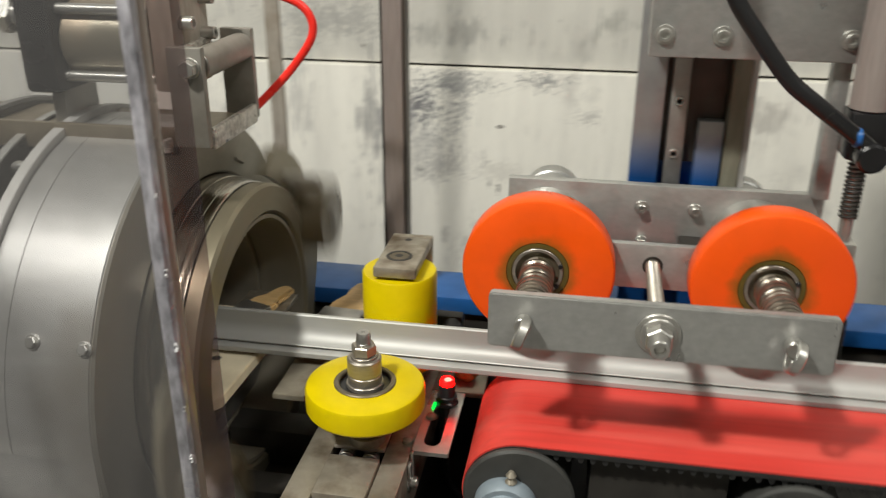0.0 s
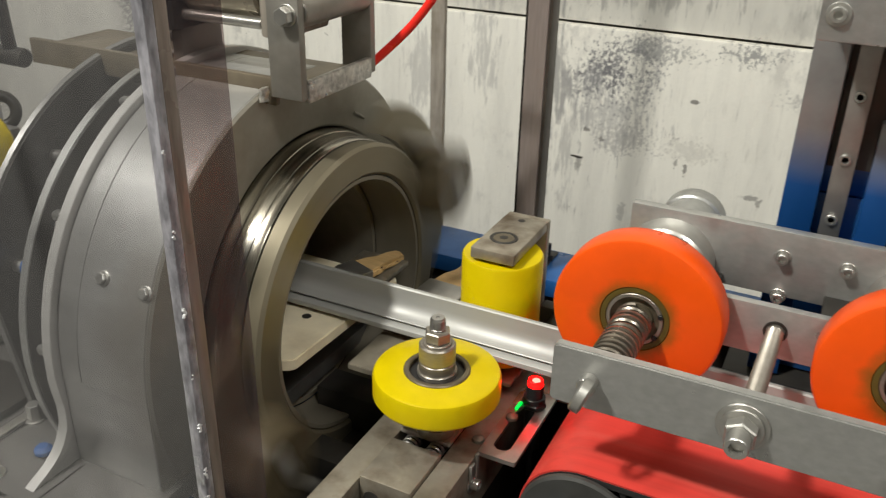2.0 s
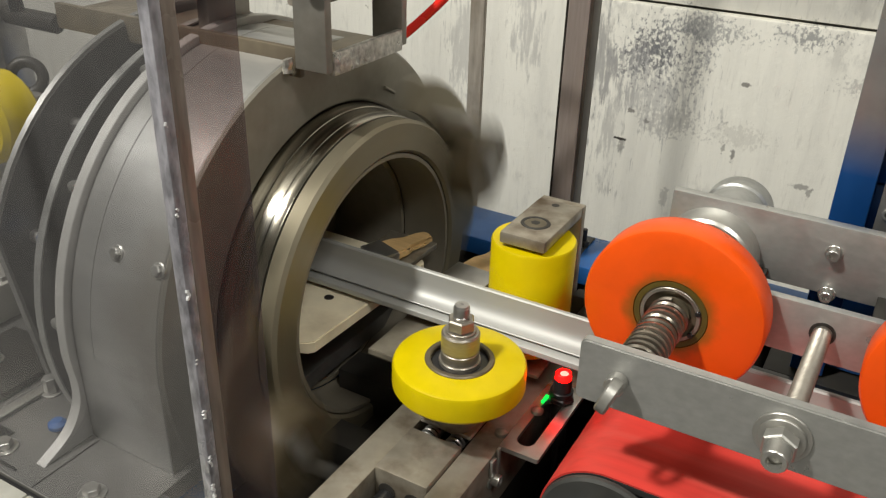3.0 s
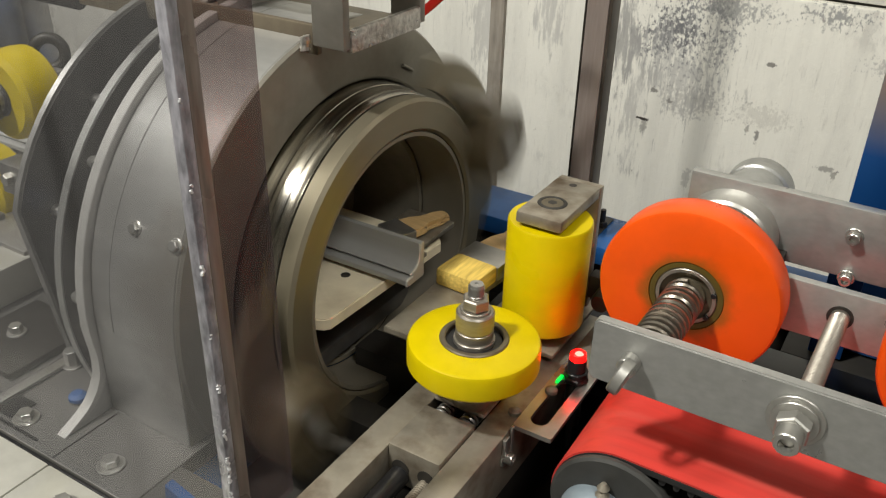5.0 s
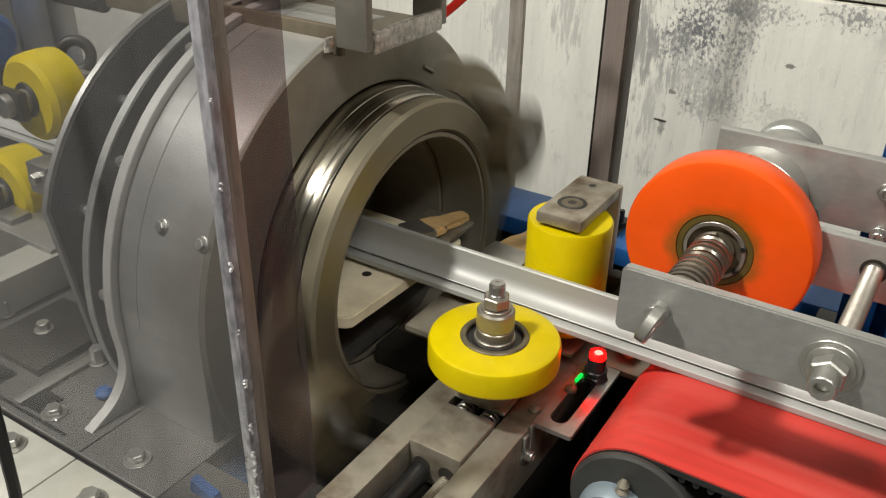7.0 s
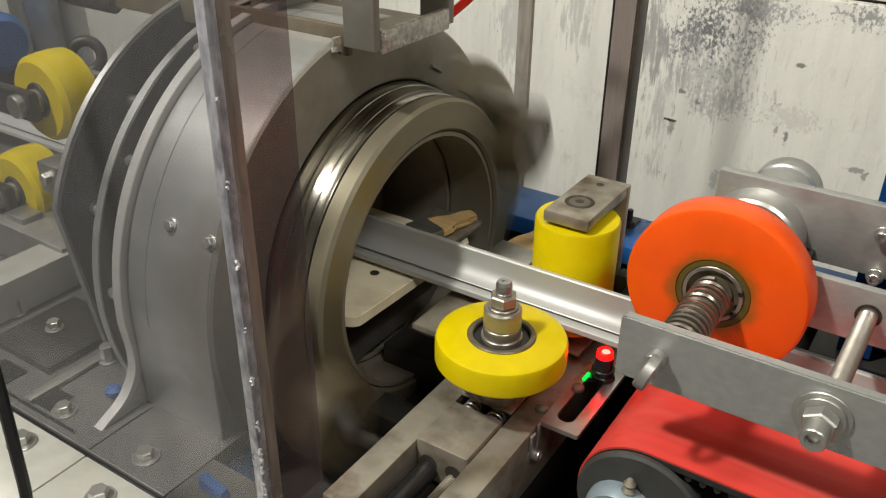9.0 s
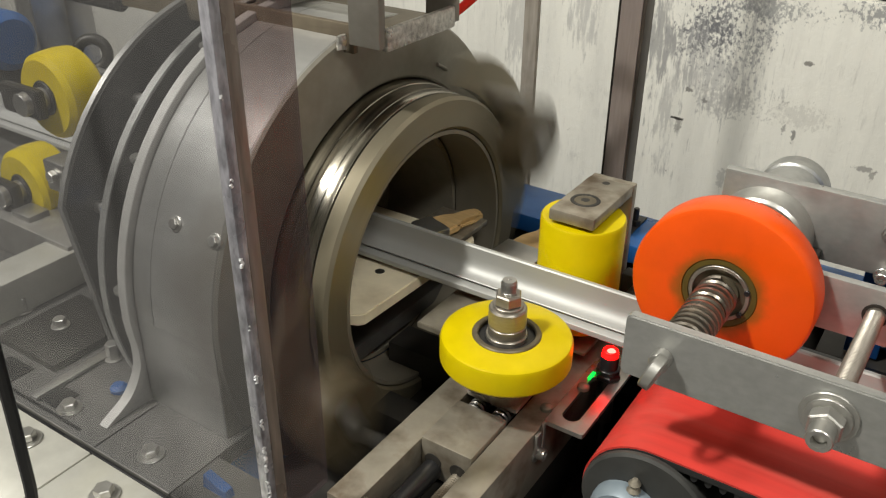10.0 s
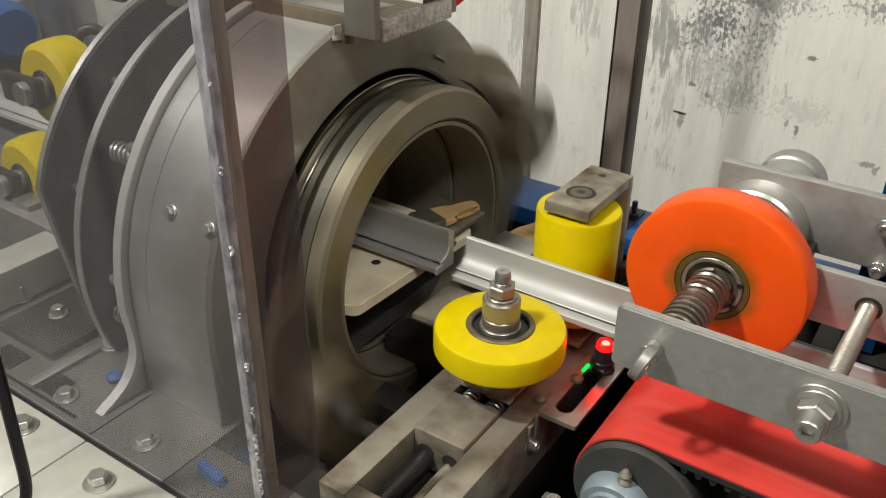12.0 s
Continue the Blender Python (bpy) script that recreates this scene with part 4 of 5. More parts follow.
# ---- the belt ----
def belt():
    t = thing("belt_conveyor", (0.4, 0.64, 0.74), "red rubber belt on black toothed pulleys", "conveyor")
    x0, x1, r, zc, y0, y1 = -0.037, 4.60, 0.048, 0.8865, 0.577, 0.700

    def loop(rr):
        pts = []
        for k in range(25):
            a = radians(90 + 180 * k / 24)
            pts.append((x0 + rr * math.cos(a), zc + rr * math.sin(a)))
        for k in range(25):
            a = radians(-90 + 180 * k / 24)
            pts.append((x1 + rr * math.cos(a), zc + rr * math.sin(a)))
        return pts

    def band(name, r0, r1, ya, yb, material, label):
        bm = bmesh.new()
        rings = [[bm.verts.new((x, y, z)) for x, z in loop(q)] for q, y in ((r0, ya), (r1, ya), (r1, yb), (r0, yb))]
        for p, q in zip(rings, rings[1:] + rings[:1]):
            for k in range(len(p)):
                j = (k + 1) % len(p)
                bm.faces.new((p[k], p[j], q[j], q[k]))
        return part(name, bm, material, t, label)
    band("belt_cover", r - 0.0014, r, y0, y1, BELT, "red rubber cover with scuffs")
    band("belt_backing", r - 0.006, r - 0.0015, y0 - 0.0006, y1 + 0.0006, RUBBER, "black belt backing")
    bm = bmesh.new()
    for k in range(42):
        x = x0 + 0.006 + k * 0.0098
        prism("y", [(x, zc + r - 0.0061), (x + 0.0012, zc + r - 0.0105), (x + 0.0022, zc + r - 0.0116), (x + 0.0040, zc + r - 0.0116), (x + 0.0050, zc + r - 0.0105), (x + 0.0062, zc + r - 0.0061)], y0 + 0.001, y1 - 0.001, 0, bm)
    part("teeth", bm, RUBBER, t, "black belt teeth")
    for x in (x0, 0.18, x1):
        p = part("pulley", turned("y", (x, 0, zc if x != 0.18 else zc - 0.006), [(0, 0.579), (0.034, 0.579), (0.0400, 0.5765), (0.0412, 0.5765), (0.0418, 0.578), (0.0418, 0.700), (0, 0.700)], 64), PULLEY, t, "dark grey pulley")
        part("flange", turned("y", (x, 0, zc if x != 0.18 else zc - 0.006), [(0, 0.5705), (0.0440, 0.5705), (0.0462, 0.5722), (0.0462, 0.5752), (0.0452, 0.5762), (0, 0.5762)], 64), PULLEY, p, "grey side flange")
        part("bearing_block", turned("y", (x - 0.010, 0, zc - 0.006 - (0 if x != 0.18 else 0.006)), [(0, 0.554), (0.017, 0.554), (0.018, 0.557), (0.0225, 0.557), (0.0255, 0.562), (0.026, 0.566), (0.026, 0.5703), (0, 0.5703)], 40), GREYBLUE, p, "grey-blue bearing housing")
        part("shaft", rod("y", (x - 0.010, 0, zc - 0.006 - (0 if x != 0.18 else 0.006)), 0.010, 0.546, 0.5538, n=24), STEEL, p)
        part("grease_nipple", turned("z", (x - 0.006, 0.5655, 0), [(0.0035, zc + 0.018), (0.0052, zc + 0.020), (0.003, zc + 0.023), (0.0046, zc + 0.026), (0.002, zc + 0.030), (0, zc + 0.0305)], 10), RAIL, p)
    part("side_frame", box((0.01, 0.60, 0.742), (4.58, 0.69, 0.83), 0.002), DARK, t)
    part("slider_bed", box((0.02, 0.59, 0.838), (0.13, 0.695, 0.9215), 0.001), DARK, t)
    part("block_foot", box((x0 - 0.04, 0.5545, 0.742), (x0 + 0.02, 0.5700, 0.857), 0.002), GREYBLUE, t, "grey-blue bearing foot")
    for k in (-1, 1):
        bolt(t, "z", (x0 + k * 0.061, 0.575, 0), 0.012, 0.84, 0.85, 1, 0.010, "cap_screw", True)
        part("foot_lug", box((x0 + k * 0.061 - 0.013, 0.561, 0.742), (x0 + k * 0.061 + 0.013, 0.589, 0.84), 0.002), GREYBLUE, t)


# ---- the aluminium profiles ----
LENGTH = 3.6


def profile_section():
    """The profile's cut: a web that flares out to a nose over an undercut, and a thin lip below."""
    web = [(0.7035, 0.9346), (0.7035, 0.9685), (0.7025, 0.9697), (0.6995, 0.9697), (0.6985, 0.9685)]
    fillet = [(0.6983 - 0.0135 * (1 - math.cos(radians(a))), 0.958 - 0.0134 * math.sin(radians(a))) for a in range(0, 91, 15)]
    ledge = [(0.6842, 0.9440), (0.6846, 0.9432), (0.6874, 0.9418), (0.6874, 0.9410), (0.6790, 0.9406), (0.6778, 0.9398), (0.6776, 0.9388), (0.6776, 0.9354), (0.6784, 0.9346)]
    return web + fillet + ledge


def profiles():
    made = []
    for front, label in ((LENGTH - 3.0, "long silvery anodised aluminium profile on the red belt"), (-3.01, "long silvery anodised aluminium profile in the ring"), (-3.02 - LENGTH, "long silvery anodised aluminium profile waiting behind")):
        t = thing("aluminium_profile", (front, 0.69, 0.9346), label, "profile", "profiles in line")
        bm = prism("x", profile_section(), front - LENGTH, front)
        part("extrusion", bm, PROFILE, t)
        bm = sweep([(front - 0.0015, y, z) for y, z in profile_section()[4:]], 0.0012, 5)
        part("film_end", bm, FILM, t, "torn clear film at the cut end")
        made.append(t)
    return made


# ---- the pressing unit ----
def press_unit():
    t = thing("press_unit", (0.06, 0.68, 1.03), "lifting press unit with two orange wheels and grey bars", "press unit")
    part("front_bar", prism("y", rounded(-0.066, 0.184, 0.9945, 1.0395, 0.004, 4), 0.570, 0.578, 0.0011), ALU, t, "grey aluminium front bar")
    part("rear_plate", box((-0.074, 0.784, 1.002), (0.215, 0.794, 1.060), 0.0012), ALU, t, "grey aluminium rear plate")
    part("lower_bar", box((-0.02, 0.7045, 0.990), (0.21, 0.712, 1.032), 0.001), ALU, t)
    for x in (0.0, 0.10, 0.20):
        part("bridge", box((x - 0.01, 0.7122, 0.998), (x + 0.01, 0.7838, 1.012), 0.001), DARK, t)
    for x, z in ((0.053, 1.038), (0.0555, 1.0028), (0.102, 1.038), (0.102, 1.0028)):
        bolt(t, "y", (x, 0, z), 0.0095, 0.784, 0.776, -1, 0.0065, "cap_screw", True)
    # middle bolt with its rod
    rod_ = part("tie_rod", sweep([(0.0595, 0.552, 1.0172), (0.062, 0.7045, 1.0125)], 0.0062, 24), WSTEEL, t, "worn threaded tie rod")
    bm = coil("z", (0, 0, 0), 0.0061, 0.0005, 0.0, 0.122, 70, 12)
    bm.transform(Matrix.Translation((0.0604, 0.579, 1.0184)) @ Vector((0.002, 0.1595, -0.0075)).to_track_quat("Z", "Y").to_matrix().to_4x4())
    part("thread", bm, WSTEEL, rod_)
    part("washer", tube("y", (0.0595, 0, 1.0170), 0.0064, 0.0165, 0.5680, 0.5698, 0.0004, 40), BRIGHT, t)
    part("washer", tube("y", (0.0595, 0, 1.0170), 0.0064, 0.0135, 0.5660, 0.5679, 0.0004, 40), BRIGHT, t)
    part("nut", hexagon("y", (0.0595, 0, 1.0170), 0.0185, 0.556, 0.5659), BRIGHT, t)
    part("cap_screw", turned("y", (0.0595, 0, 1.0170), [(0, 0.5562), (0.0076, 0.5562), (0.0076, 0.5448), (0.0070, 0.5440), (0.0046, 0.5440), (0.0043, 0.5490), (0, 0.5490)], 12), BRIGHT, t, "socket cap screw")
    part("rod_hole", turned("y", (0.062, 0, 1.0125), [(0.0065, 0.704), (0.0088, 0.7039), (0.0088, 0.7045)], 28), DARK, t)
    for x in (-0.036, 0.156):
        z = 1.0135
        wheel = part("press_wheel", turned("y", (x, 0, z), [(0.027, 0.670), (0.0615, 0.6695), (0.064, 0.6705), (0.0655, 0.673), (0.0655, 0.694), (0.064, 0.6965), (0.0615, 0.6975), (0.027, 0.697)], 96, closed=True), GREASY_ORANGE, t, "orange polyurethane wheel greasy round its hub")
        part("grease_ring", tube("y", (x, 0, z), 0.0225, 0.0268, 0.6705, 0.6965, 0.0005, 48), GREASE, wheel, "olive greasy ring")
        part("bearing", turned("y", (x, 0, z), [(0.0205, 0.671), (0.0223, 0.671), (0.0223, 0.697), (0.0100, 0.697), (0.0100, 0.671), (0.0135, 0.671), (0.0137, 0.6735), (0.0203, 0.6735)], 48, closed=True), OILED, wheel)
        part("circlip", tube("y", (x, 0, z), 0.0190, 0.0216, 0.6697, 0.6708, 0.0003, 40), WSTEEL, wheel)
        for a in (20, -35):
            part("clip_hole", rod("y", (x + 0.0205 * math.cos(radians(a)), 0, z + 0.0205 * math.sin(radians(a))), 0.0021, 0.6685, 0.6706, 0.0003, 12), BLACK, wheel)
        part("shaft", rod("y", (x, 0, z), 0.0098, 0.5785, 0.7944, 0.001, 28), DARKSTEEL, t)
        part("spring", coil("y", (x, 0, z), 0.0130, 0.0019, 0.580, 0.669, 14, 24), SPRING, t, "steel coil spring")
        part("hub_ring", turned("y", (x, 0, z), [(0.010, 0.7125), (0.018, 0.7125), (0.018, 0.7565), (0.0365, 0.7565), (0.0388, 0.7588), (0.0388, 0.7838), (0.010, 0.7838)], 56, closed=True), BRIGHT, t, "bright turned hub")
        part("rear_hub", turned("y", (x, 0, z), [(0, 0.7945), (0.0275, 0.7945), (0.0275, 0.866), (0.0285, 0.8665), (0.0298, 0.868), (0.0298, 0.886), (0.0285, 0.888), (0, 0.888)], 56), ALU, t, "turned aluminium hub with a raised rim")
        for a in (60, 150, 240, 330):
            part("hub_screw", rod("y", (x + 0.030 * math.cos(radians(a)), 0, z + 0.030 * math.sin(radians(a))), 0.0032, 0.754, 0.7564, 0.0005, 14), DARKSTEEL, t)
        eye = part("eye_bolt", rod("y", (x - 0.003, 0, 1.0180), 0.0065, 0.560, 0.5698, 0.0006, 20), BRIGHT, t, "zinc eye bolt")
        bm = turned("z", (0, 0, 0), [(0.0080, -0.0030), (0.0090, -0.0038), (0.0112, -0.0038), (0.0122, -0.0028), (0.0122, 0.0028), (0.0112, 0.0038), (0.0090, 0.0038), (0.0080, 0.0030)], 36, closed=True)
        bm.transform(Matrix.Translation((x - 0.0035, 0.5555, 1.0150)) @ Vector((0.935, -0.045, -0.325)).to_track_quat("Z", "Y").to_matrix().to_4x4())
        part("eye", bm, BRIGHT, eye)
    part("front_upright", box((0.20, 0.77, 1.0602), (0.214, 0.79, 1.20), 0.001), ALU, t)
    return t


# ---- the column behind ----
def column():
    t = thing("lift_column", (0.08, 0.85, 0.93), "steel lift column, blue below, with a bolted top plate", "column")
    part("back", box((0.043, 0.848, 0.9002), (0.130, 0.90, 1.075), 0.002), BLUE, t, "blue enamelled column foot")
    part("back", box((0.043, 0.848, 1.0755), (0.130, 0.90, 1.60), 0.002), COLUMN_PAINT, t, "grey column with blue overspray")
    # a dark sheet holds the shade that lies on the column's back
    part("recess_shade", box((0.0682, 0.8445, 1.10), (0.1275, 0.8478, 1.60), 0.0006), RECESS, t, "dark brown sheet for the shade in the recess")
    for x0, x1, top in ((0.0405, 0.0675, 1.60), (0.1015, 0.1255, 1.145)):
        part("guide_strip", box((x0, 0.830, 0.9002), (x1, 0.8442, top), 0.001), COLUMN_PAINT, t, "grey guide strip with blue overspray")
    part("slide_bar", box((0.0735, 0.833, 1.035), (0.0900, 0.8443, 1.25), 0.001), STEEL, t)
    for z in (1.058, 1.111, 1.163):
        bolt(t, "y", (0.0815, 0, z), 0.0095, 0.833, 0.8305, -1, 0, "cap_screw", True)
    part("cross_plate", box((0.044, 0.757, 1.217), (0.225, 0.772, 1.55), 0.0015), ALU, t, "grey bolted cross plate")
    part("spacer", box((0.046, 0.7722, 1.225), (0.120, 0.8298, 1.50), 0.001), STEEL, t)
    for x in (0.056, 0.1033, 0.205):
        bolt(t, "y", (x, 0, 1.236), 0.0115, 0.757, 0.7520, -1, 0.0085, "cap_screw", True)
    part("side_post", box((0.1278, 0.83, 0.9002), (0.1440, 0.8475, 1.60), 0.001), OLIVE, t, "olive-grey stained post")
    part("side_strip", box((0.1444, 0.832, 0.9002), (0.1505, 0.8475, 1.60), 0.001), RIM, t, "pale edge strip")
    return t


def lift_cylinder():
    t = thing("air_cylinder", (0.222, 0.74, 0.93), "upright grey air cylinder with a brass fitting and black hose", "air cylinder")
    c = (0.222, 0.735, 0)
    part("barrel", rod("z", c, 0.016, 1.185, 1.50, 0.001, 40), POLE, t)
    part("end_cap", box((0.206, 0.719, 1.145), (0.238, 0.751, 1.1848), 0.003), BLACK, t)
    part("piston_rod", rod("z", c, 0.0055, 1.070, 1.1448, 0.0005, 20), BRIGHT, t)
    part("thread", coil("z", c, 0.0068, 0.0012, 1.090, 1.144, 14), DARK, t)
    part("clevis", box((0.212, 0.725, 1.00), (0.232, 0.745, 1.070), 0.003), BRIGHT, t)
    part("foot", box((0.208, 0.722, 0.745), (0.236, 0.748, 0.9998), 0.002), DARK, t)
    part("fitting", rod("y", (0.221, 0, 1.150), 0.009, 0.705, 0.7188, 0.001, 16), BRASS, t, "brass hose fitting")
    part("elbow", rod("y", (0.219, 0, 1.155), 0.012, 0.690, 0.7048, 0.002, 20), BLACK, t)
    part("ring_mark", tube("x", (0, 0.700, 1.170), 0.0072, 0.0078, 0.205, 0.209, 0.0002, 20), BLUE, t)
    part("hose", sweep(smooth_path([(0.219, 0.698, 1.160), (0.207, 0.700, 1.170), (0.172, 0.700, 1.195), (0.148, 0.700, 1.214), (0.120, 0.700, 1.248), (0.101, 0.700, 1.274), (0.085, 0.702, 1.31), (0.08, 0.715, 1.42), (0.09, 0.738, 1.50), (0.10, 0.757, 1.53)]), 0.0068, 14), BLACK, t, "black air hose")
    part("top_block", box((0.206, 0.719, 1.5002), (0.238, 0.7565, 1.53), 0.002), DARK, t)


def poles():
    p = thing("steel_pole", (-0.215, 0.90, 0.93), "slim upright brown steel pole on the rear beam", "pole")
    part("shaft", box((-0.228, 0.908, 0.9002), (-0.206, 0.930, 2.2), 0.0012), POLE, p)
    part("edge_strip", box((-0.2302, 0.9085, 0.9002), (-0.2283, 0.9295, 2.2), 0.0005), DARK, p)
    part("edge_strip", box((-0.2057, 0.9085, 0.9002), (-0.2025, 0.9295, 2.2), 0.0005), RECESS, p)
    part("base", box((-0.24, 0.9065, 0.8982), (-0.196, 0.975, 0.8999), 0.0004), DARK, p)
    q = thing("steel_pole", (-0.43, 1.12, 0), "thin upright worn steel bar before the wall", "pole")
    part("shaft", box((-0.441, 1.114, 0.0), (-0.421, 1.122, 2.2), 0.001), RUSTY, q)


# ---- air cylinder bracket on the casing ----
def tension_unit():
    t = thing("tension_cylinder", (-0.36, 0.69, 1.147), "welded steel bracket with a clamped air cylinder on the casing", "air cylinder")
    part("deck", box((-0.62, 0.652, 1.1475), (-0.313, 0.742, 1.1545), 0.001), DECK, t, "worn brown steel deck plate")
    part("deck_edge", box((-0.62, 0.646, 1.140), (-0.34, 0.6518, 1.163), 0.001), DECK, t)
    part("cheek", box((-0.338, 0.638, 1.150), (-0.308, 0.646, 1.232), 0.001), CHEEK, t, "upright cheek plate")
    part("cheek", box((-0.338, 0.742, 1.150), (-0.308, 0.750, 1.232), 0.001), CHEEK, t, "upright cheek plate")
    part("weld_face", box((-0.3128, 0.6464, 1.1465), (-0.3065, 0.7416, 1.1645), 0.002), WELD, t, "broad bright weld along the deck")
    part("weld", sweep([(-0.3105 + 0.0012 * math.sin(k * 2.1), 0.648 + 0.0049 * k, 1.1515 + 0.001 * math.cos(k * 1.7)) for k in range(20)], 0.0034, 8), WELD, t, "bright weld bead")
    part("weld", sweep([(-0.345 - 0.001 * math.sin(k * 2.1), 0.6375 + 0.0005 * math.sin(k), 1.145 + 0.0038 * k) for k in range(4)], 0.004, 8), WELD, t)
    part("pivot", rod("y", (-0.318, 0, 1.216), 0.0125, 0.6462, 0.7418, 0.001, 28), CHEEK, t)
    for y, s in ((0.638, -1), (0.750, 1)):
        bolt(t, "y", (-0.318, 0, 1.216), 0.0125, y, y + s * 0.009, s, 0.0085)
    head = part("rod_clevis", box((-0.362, 0.660, 1.190), (-0.340, 0.728, 1.275), 0.003), RUSTY, t, "brownish end plate with bolts")
    for y, z in ((0.674, 1.246), (0.714, 1.262), (0.714, 1.232)):
        bolt(head, "x", (0, y, z), 0.011, -0.340, -0.328, 1, 0, "cap_screw", True)
    part("bead", sweep([(-0.338, 0.664 + 0.006 * k, 1.2245 + 0.001 * math.sin(k * 2)) for k in range(10)], 0.004, 6), WELD, head)
    cyl = part("cylinder", rod("x", (0, 0.694, 1.228), 0.034, -0.445, -0.366, 0.002, 48), BRASSY, t, "dull beige cylinder barrel")
    for y, z in ((0.665, 1.256), (0.723, 1.256), (0.665, 1.200), (0.723, 1.200)):
        part("tie_rod", rod("x", (0, y, z), 0.0045, -0.445, -0.3622, 0.0005, 14), BRIGHT, cyl)
    part("end_block", box((-0.478, 0.652, 1.186), (-0.4452, 0.736, 1.272), 0.005), BLACK, cyl, "black end block")
    part("piston_rod", rod("x", (0, 0.690, 1.246), 0.0115, -0.56, -0.4782, 0.001, 20), BRIGHT, cyl)
    part("rod_nut", hexagon("x", (0, 0.690, 1.246), 0.030, -0.512, -0.500), BRIGHT, cyl)
    for x in (-0.465,):
        part("mount", box((x, 0.668, 1.1547), (x + 0.012, 0.720, 1.1858), 0.001), CHEEK, t)
    part("saddle", box((-0.56, 0.655, 1.138), (-0.36, 0.74, 1.1474), 0.001), DECK, t)
    h = thing("air_hose", (-0.33, 0.755, 1.16), "bright red plastic air hose hanging in a loop", "hose")
    part("tube", sweep(smooth_path([(-0.327, 0.757, 1.146), (-0.308, 0.766, 1.164), (-0.282, 0.775, 1.192), (-0.262, 0.778, 1.222), (-0.266, 0.778, 1.244), (-0.288, 0.775, 1.257), (-0.33, 0.768, 1.264), (-0.38, 0.752, 1.268), (-0.394, 0.732, 1.262)]), 0.0040, 12), HOSE, h)


# ---- the clear guard ----
def guard():
    t = thing("clear_guard", (-0.5, 0.43, 0.86), "clear acrylic guard with a sawn edge and violet cast", "guard")
    a = part("front_sheet", box((-1.5, 0.4130, 0.8605), (-0.2425, 0.4170, TOP), 0.0003), CLEAR, t, "clear scratched sheet")
    b = part("end_sheet", box((-0.2400, 0.4290, 0.8860), (-0.2360, 0.4700, TOP), 0.0003), VIOLET, t, "clear sheet with a violet cast")
    part("sawn_edge", box((-0.2424, 0.4120, 0.8605), (-0.2345, 0.4195, TOP), 0.0012), EDGE, t, "frosted sawn edge")
    part("edge_band", box((-0.2410, 0.4196, 0.8605), (-0.2350, 0.4288, TOP), 0.0006), EDGE_BROWN, t, "brown band along the edge")
    # chipped burrs along the saw cut, coloured white for its glints, denser towards the foot
    rng = random.Random(4)
    for z0, z1 in ((0.872, 0.905), (0.909, 0.934), (0.941, 0.962), (0.975, 0.984), (1.012, 1.018), (1.050, 1.054), (1.093, 1.099), (1.142, 1.147), (1.19, 1.193)):
        steps = max(4, int((z1 - z0) / 0.0012))
        path = [(-0.2349 + rng.uniform(-0.0005, 0.0004), 0.4134 + rng.uniform(-0.0009, 0.0009), z0 + (z1 - z0) * k / steps) for k in range(steps + 1)]
        part("glint_burr", sweep(path, rng.uniform(0.0007, 0.0012), 5), GLINT_BURR, t, "chipped burr whitened for a glint")
    for o in (a, b):
        o.visible_shadow = False
    return t


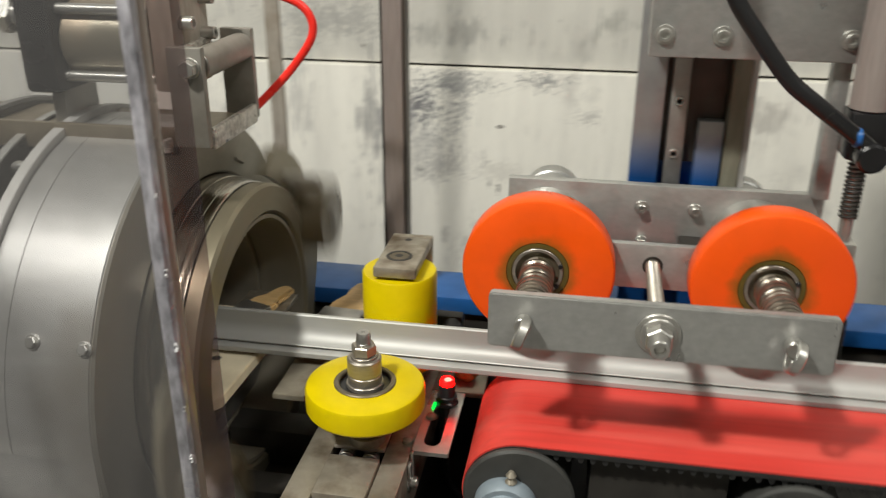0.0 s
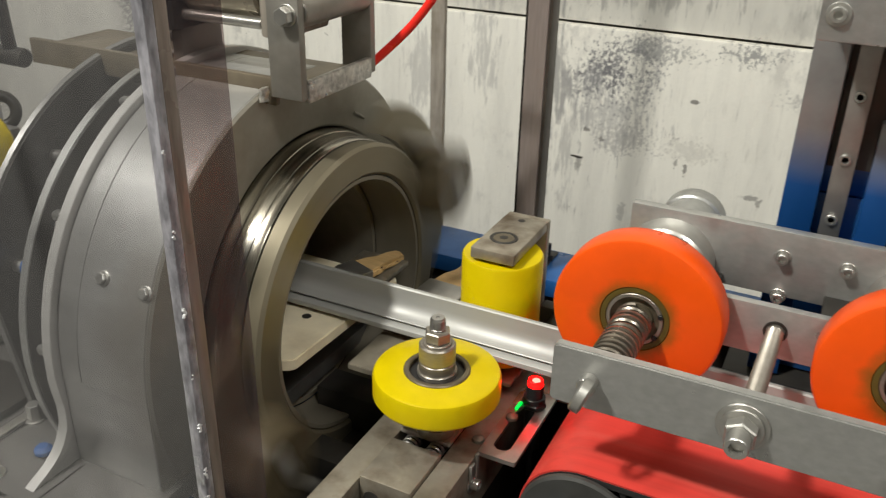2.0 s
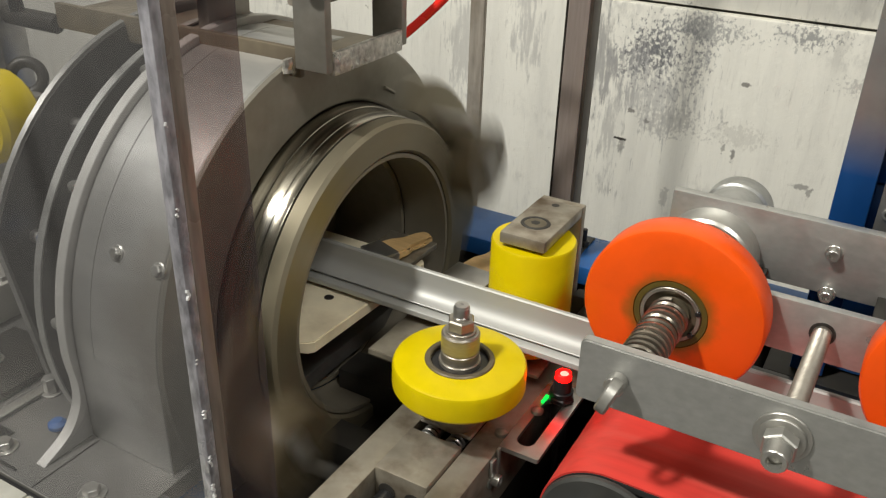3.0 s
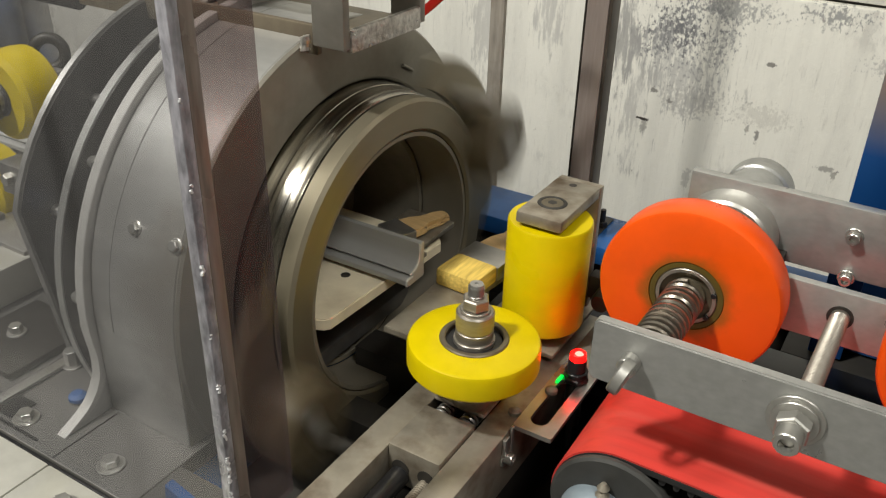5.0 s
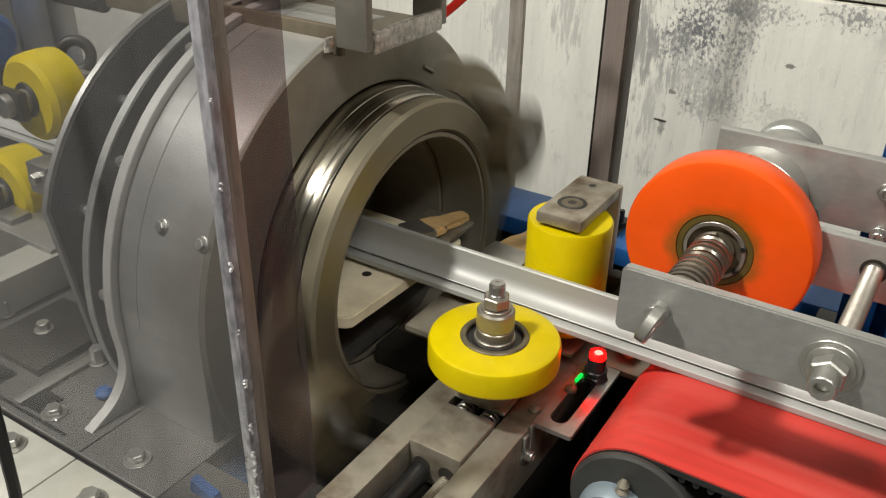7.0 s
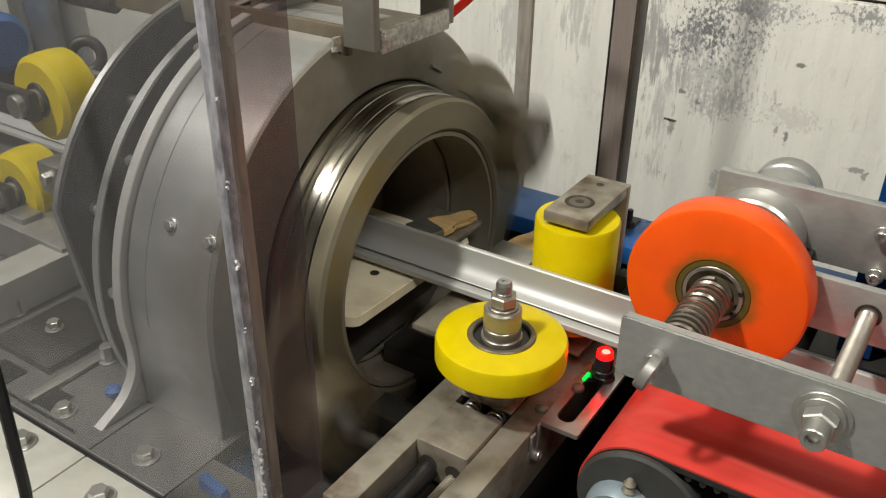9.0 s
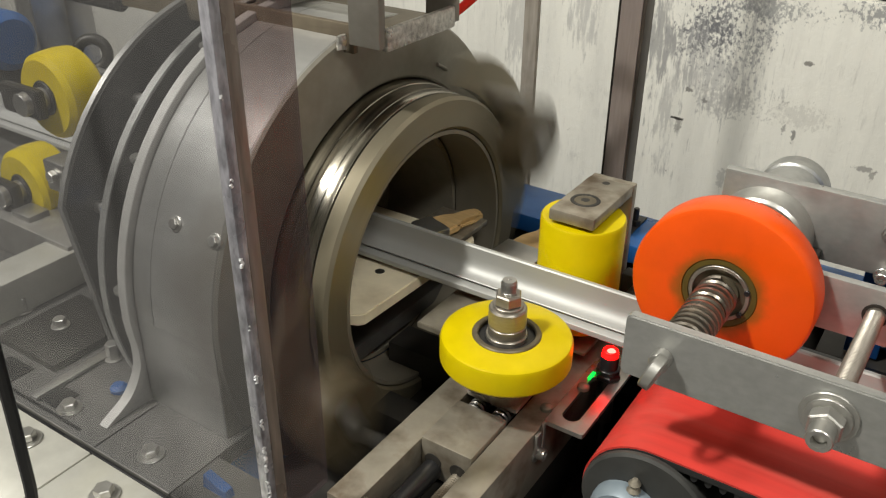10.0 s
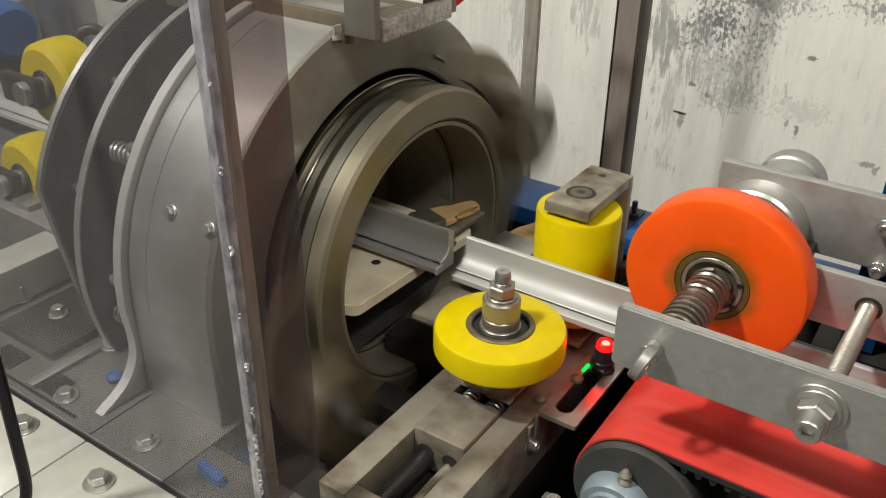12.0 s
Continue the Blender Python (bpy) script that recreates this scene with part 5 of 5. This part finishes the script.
# ---- behind the head ----
def feed_side():
    for x, y, z in ((-0.703, 0.62, 1.046), (-0.790, 0.62, 0.922)):
        t = thing("feed_roller", (x, y, 0.86), "yellow feed roller with a steel axle beside the guard", "roller", "yellow feed rollers")
        part("tyre", turned("y", (x, 0, z), [(0.018, y - 0.022), (0.038, y - 0.022), (0.0435, y - 0.017), (0.0450, y - 0.004), (0.0452, y + 0.006), (0.044, y + 0.018), (0.040, y + 0.022), (0.018, y + 0.022)], 32, closed=True), YELLOW, t)
        part("hub", tube("y", (x, 0, z), 0.012, 0.0178, y - 0.024, y + 0.024, 0.001, 32), DARK, t)
        part("axle", rod("y", (x, 0, z), 0.0118, y - 0.05, y + 0.05, 0.001, 24), STEEL, t)
        part("arm", box((x - 0.045, y - 0.042, z - 0.016), (x + 0.016, y - 0.030, z + 0.014), 0.003), DARK, t)
        part("stand", box((x - 0.02, y + 0.034, 0.8602), (x + 0.015, y + 0.049, z + 0.014), 0.003), STEEL, t)
        part("bearing_cap", box((x + 0.017, y - 0.050, z - 0.085 if z > 1 else 0.8602), (x + 0.050, y - 0.024, z - 0.052 if z > 1 else z - 0.01), 0.002), STEEL, t)
        bolt(t, "y", (x + 0.034, 0, z - 0.066 if z > 1 else z - 0.03), 0.011, y - 0.050, y - 0.057, -1, 0)
    e = thing("lifting_eye", (-0.70, 0.67, 1.05), "dark steel lifting eye on a post", "eye bolt")
    bm = turned("y", (0, 0, 0), [(0.0155 + 0.006 * math.cos(radians(b)), 0.006 * math.sin(radians(b))) for b in range(0, 360, 30)], 32, closed=True)
    bm.transform(pose(-0.715, 0.669, 1.072, -15, 0, 40))
    part("eye", bm, DARK, e)
    part("post", rod("z", (-0.715, 0.669, 0), 0.007, 0.8602, 1.052, 0.001, 16), DARK, e)
    f = thing("feed_station", (-0.95, 0.78, 0.86), "grey feed frame with blue and black parts", "frame")
    part("upright", box((-1.028, 0.80, 0.8602), (-0.950, 0.84, 1.30), 0.002), STEEL, f)
    part("upright", box((-1.17, 0.86, 0.8602), (-1.13, 0.89, 1.35), 0.002), STEEL, f)
    part("cross_bar", rod("x", (0, 0.82, 1.078), 0.012, -0.95, -0.857, 0.002, 20), DARK, f)
    part("motor", turned("x", (0, 0.76, 1.015), [(0, -1.16), (0.036, -1.16), (0.040, -1.15), (0.040, -1.03), (0.03, -1.02), (0, -1.02)], 28), BLUE, f, "blue motor housing")
    part("motor_foot", box((-1.14, 0.72, 0.8602), (-1.04, 0.80, 0.985), 0.002), DARK, f)
    part("table", box((-1.2, 0.56, 0.8602), (-0.66, 0.76, 0.905), 0.002), STEEL, f, "steel feed table")
    c = thing("power_cable", (-0.389, 0.33, 0.86), "black cable hanging over the guard and the bed's edge", "cable")
    part("lead", sweep(smooth_path([(-0.386, 0.450, 1.22), (-0.385, 0.444, 1.32), (-0.384, 0.412, 1.357), (-0.383, 0.372, 1.32), (-0.383, 0.345, 1.20), (-0.383, 0.340, 1.05), (-0.388, 0.339, 0.94), (-0.389, 0.335, 0.885),
         (-0.389, 0.316, 0.866), (-0.388, 0.286, 0.835), (-0.387, 0.280, 0.62)]), 0.0042, 10), BLACK, c)


# ---- the moves ----
def motions(unit, ring, bars, carriage, sleeve):
    up, low = 0.0365, 0.0
    lift = ((0, 0.033), (0.1, 0.033), (0.2, 0.026), (0.4, 0.008), (0.6, 0.0), (1.0, 0), (5.4, 0), (5.5, 0.003), (5.6, 0.016), (5.7, 0.032), (5.8, up), (6.5, up), (7.2, up), (7.5, up), (7.8, 0.012), (8.0, 0), (8.5, 0), (12.0, 0))
    walk(unit, [(t, pose(0.06, 0.68, 1.03 + z)) for t, z in lift])
    walk(ring, [(k / 10, pose(FRONT, YC, ZC, -62 + 72 * (k - 55), 0, 0)) for k in range(121)])
    back = ((0, 0), (4.4, 0), (4.6, 0.026), (4.82, 0.026), (4.9, 0.004), (5.0, 0), (8, 0), (11.8, 0), (11.88, 0.006), (11.95, 0.022), (12.0, 0.027))
    walk(carriage, [(t, pose(-0.47 - d, YC, ZC)) for t, d in back])
    walk(sleeve, [(t, pose(-0.85 * d, 0, 0)) for t, d in back])
    rest = -0.272  # where a profile's end waits in the ring
    feed = 0.62
    tail = [(0.0, rest - feed * 4.4), (4.2, rest - 0.05), (4.5, rest), (4.77, rest + 0.004), (4.84, rest + 0.10), (4.9, rest + 0.42), (5.0, rest + 0.8), (5.4, rest + 1.6), (6.0, rest + 1.8), (12.0, rest + 1.8)]
    walk(bars[0], [(t, pose(x + LENGTH, 0.69, 0.9346)) for t, x in tail])
    nose = [(0.0, rest - 0.01 - feed * 4.4), (4.2, rest - 0.06), (4.5, rest - 0.008), (6.70, rest - 0.002), (6.76, rest + 0.02), (6.8, rest + 0.09), (6.9, rest + 0.36), (7.1, rest + 0.62), (11.4, rest + LENGTH - 0.065), (11.5, rest + LENGTH - 0.022), (11.6, rest + LENGTH - 0.006), (11.75, rest + LENGTH), (11.92, rest + LENGTH + 0.003), (12.0, rest + LENGTH + 0.012)]
    walk(bars[1], [(t, pose(x, 0.69, 0.9346)) for t, x in nose])
    walk(bars[2], [(t, pose(x - LENGTH - 0.004 if t < 11.9 else rest - 0.004, 0.69, 0.9346)) for t, x in nose])


setting()
machine_frame()
casing()
CARRIAGE = rear_carriage()
RING, DRUM_SLEEVE = ring_rotor()
guides()
slide()
sensor()
tall_roller()
debris()
belt()
BARS = profiles()
UNIT = press_unit()
column()
lift_cylinder()
poles()
tension_unit()
guard()
feed_side()
motions(UNIT, RING, BARS, CARRIAGE, DRUM_SLEEVE)
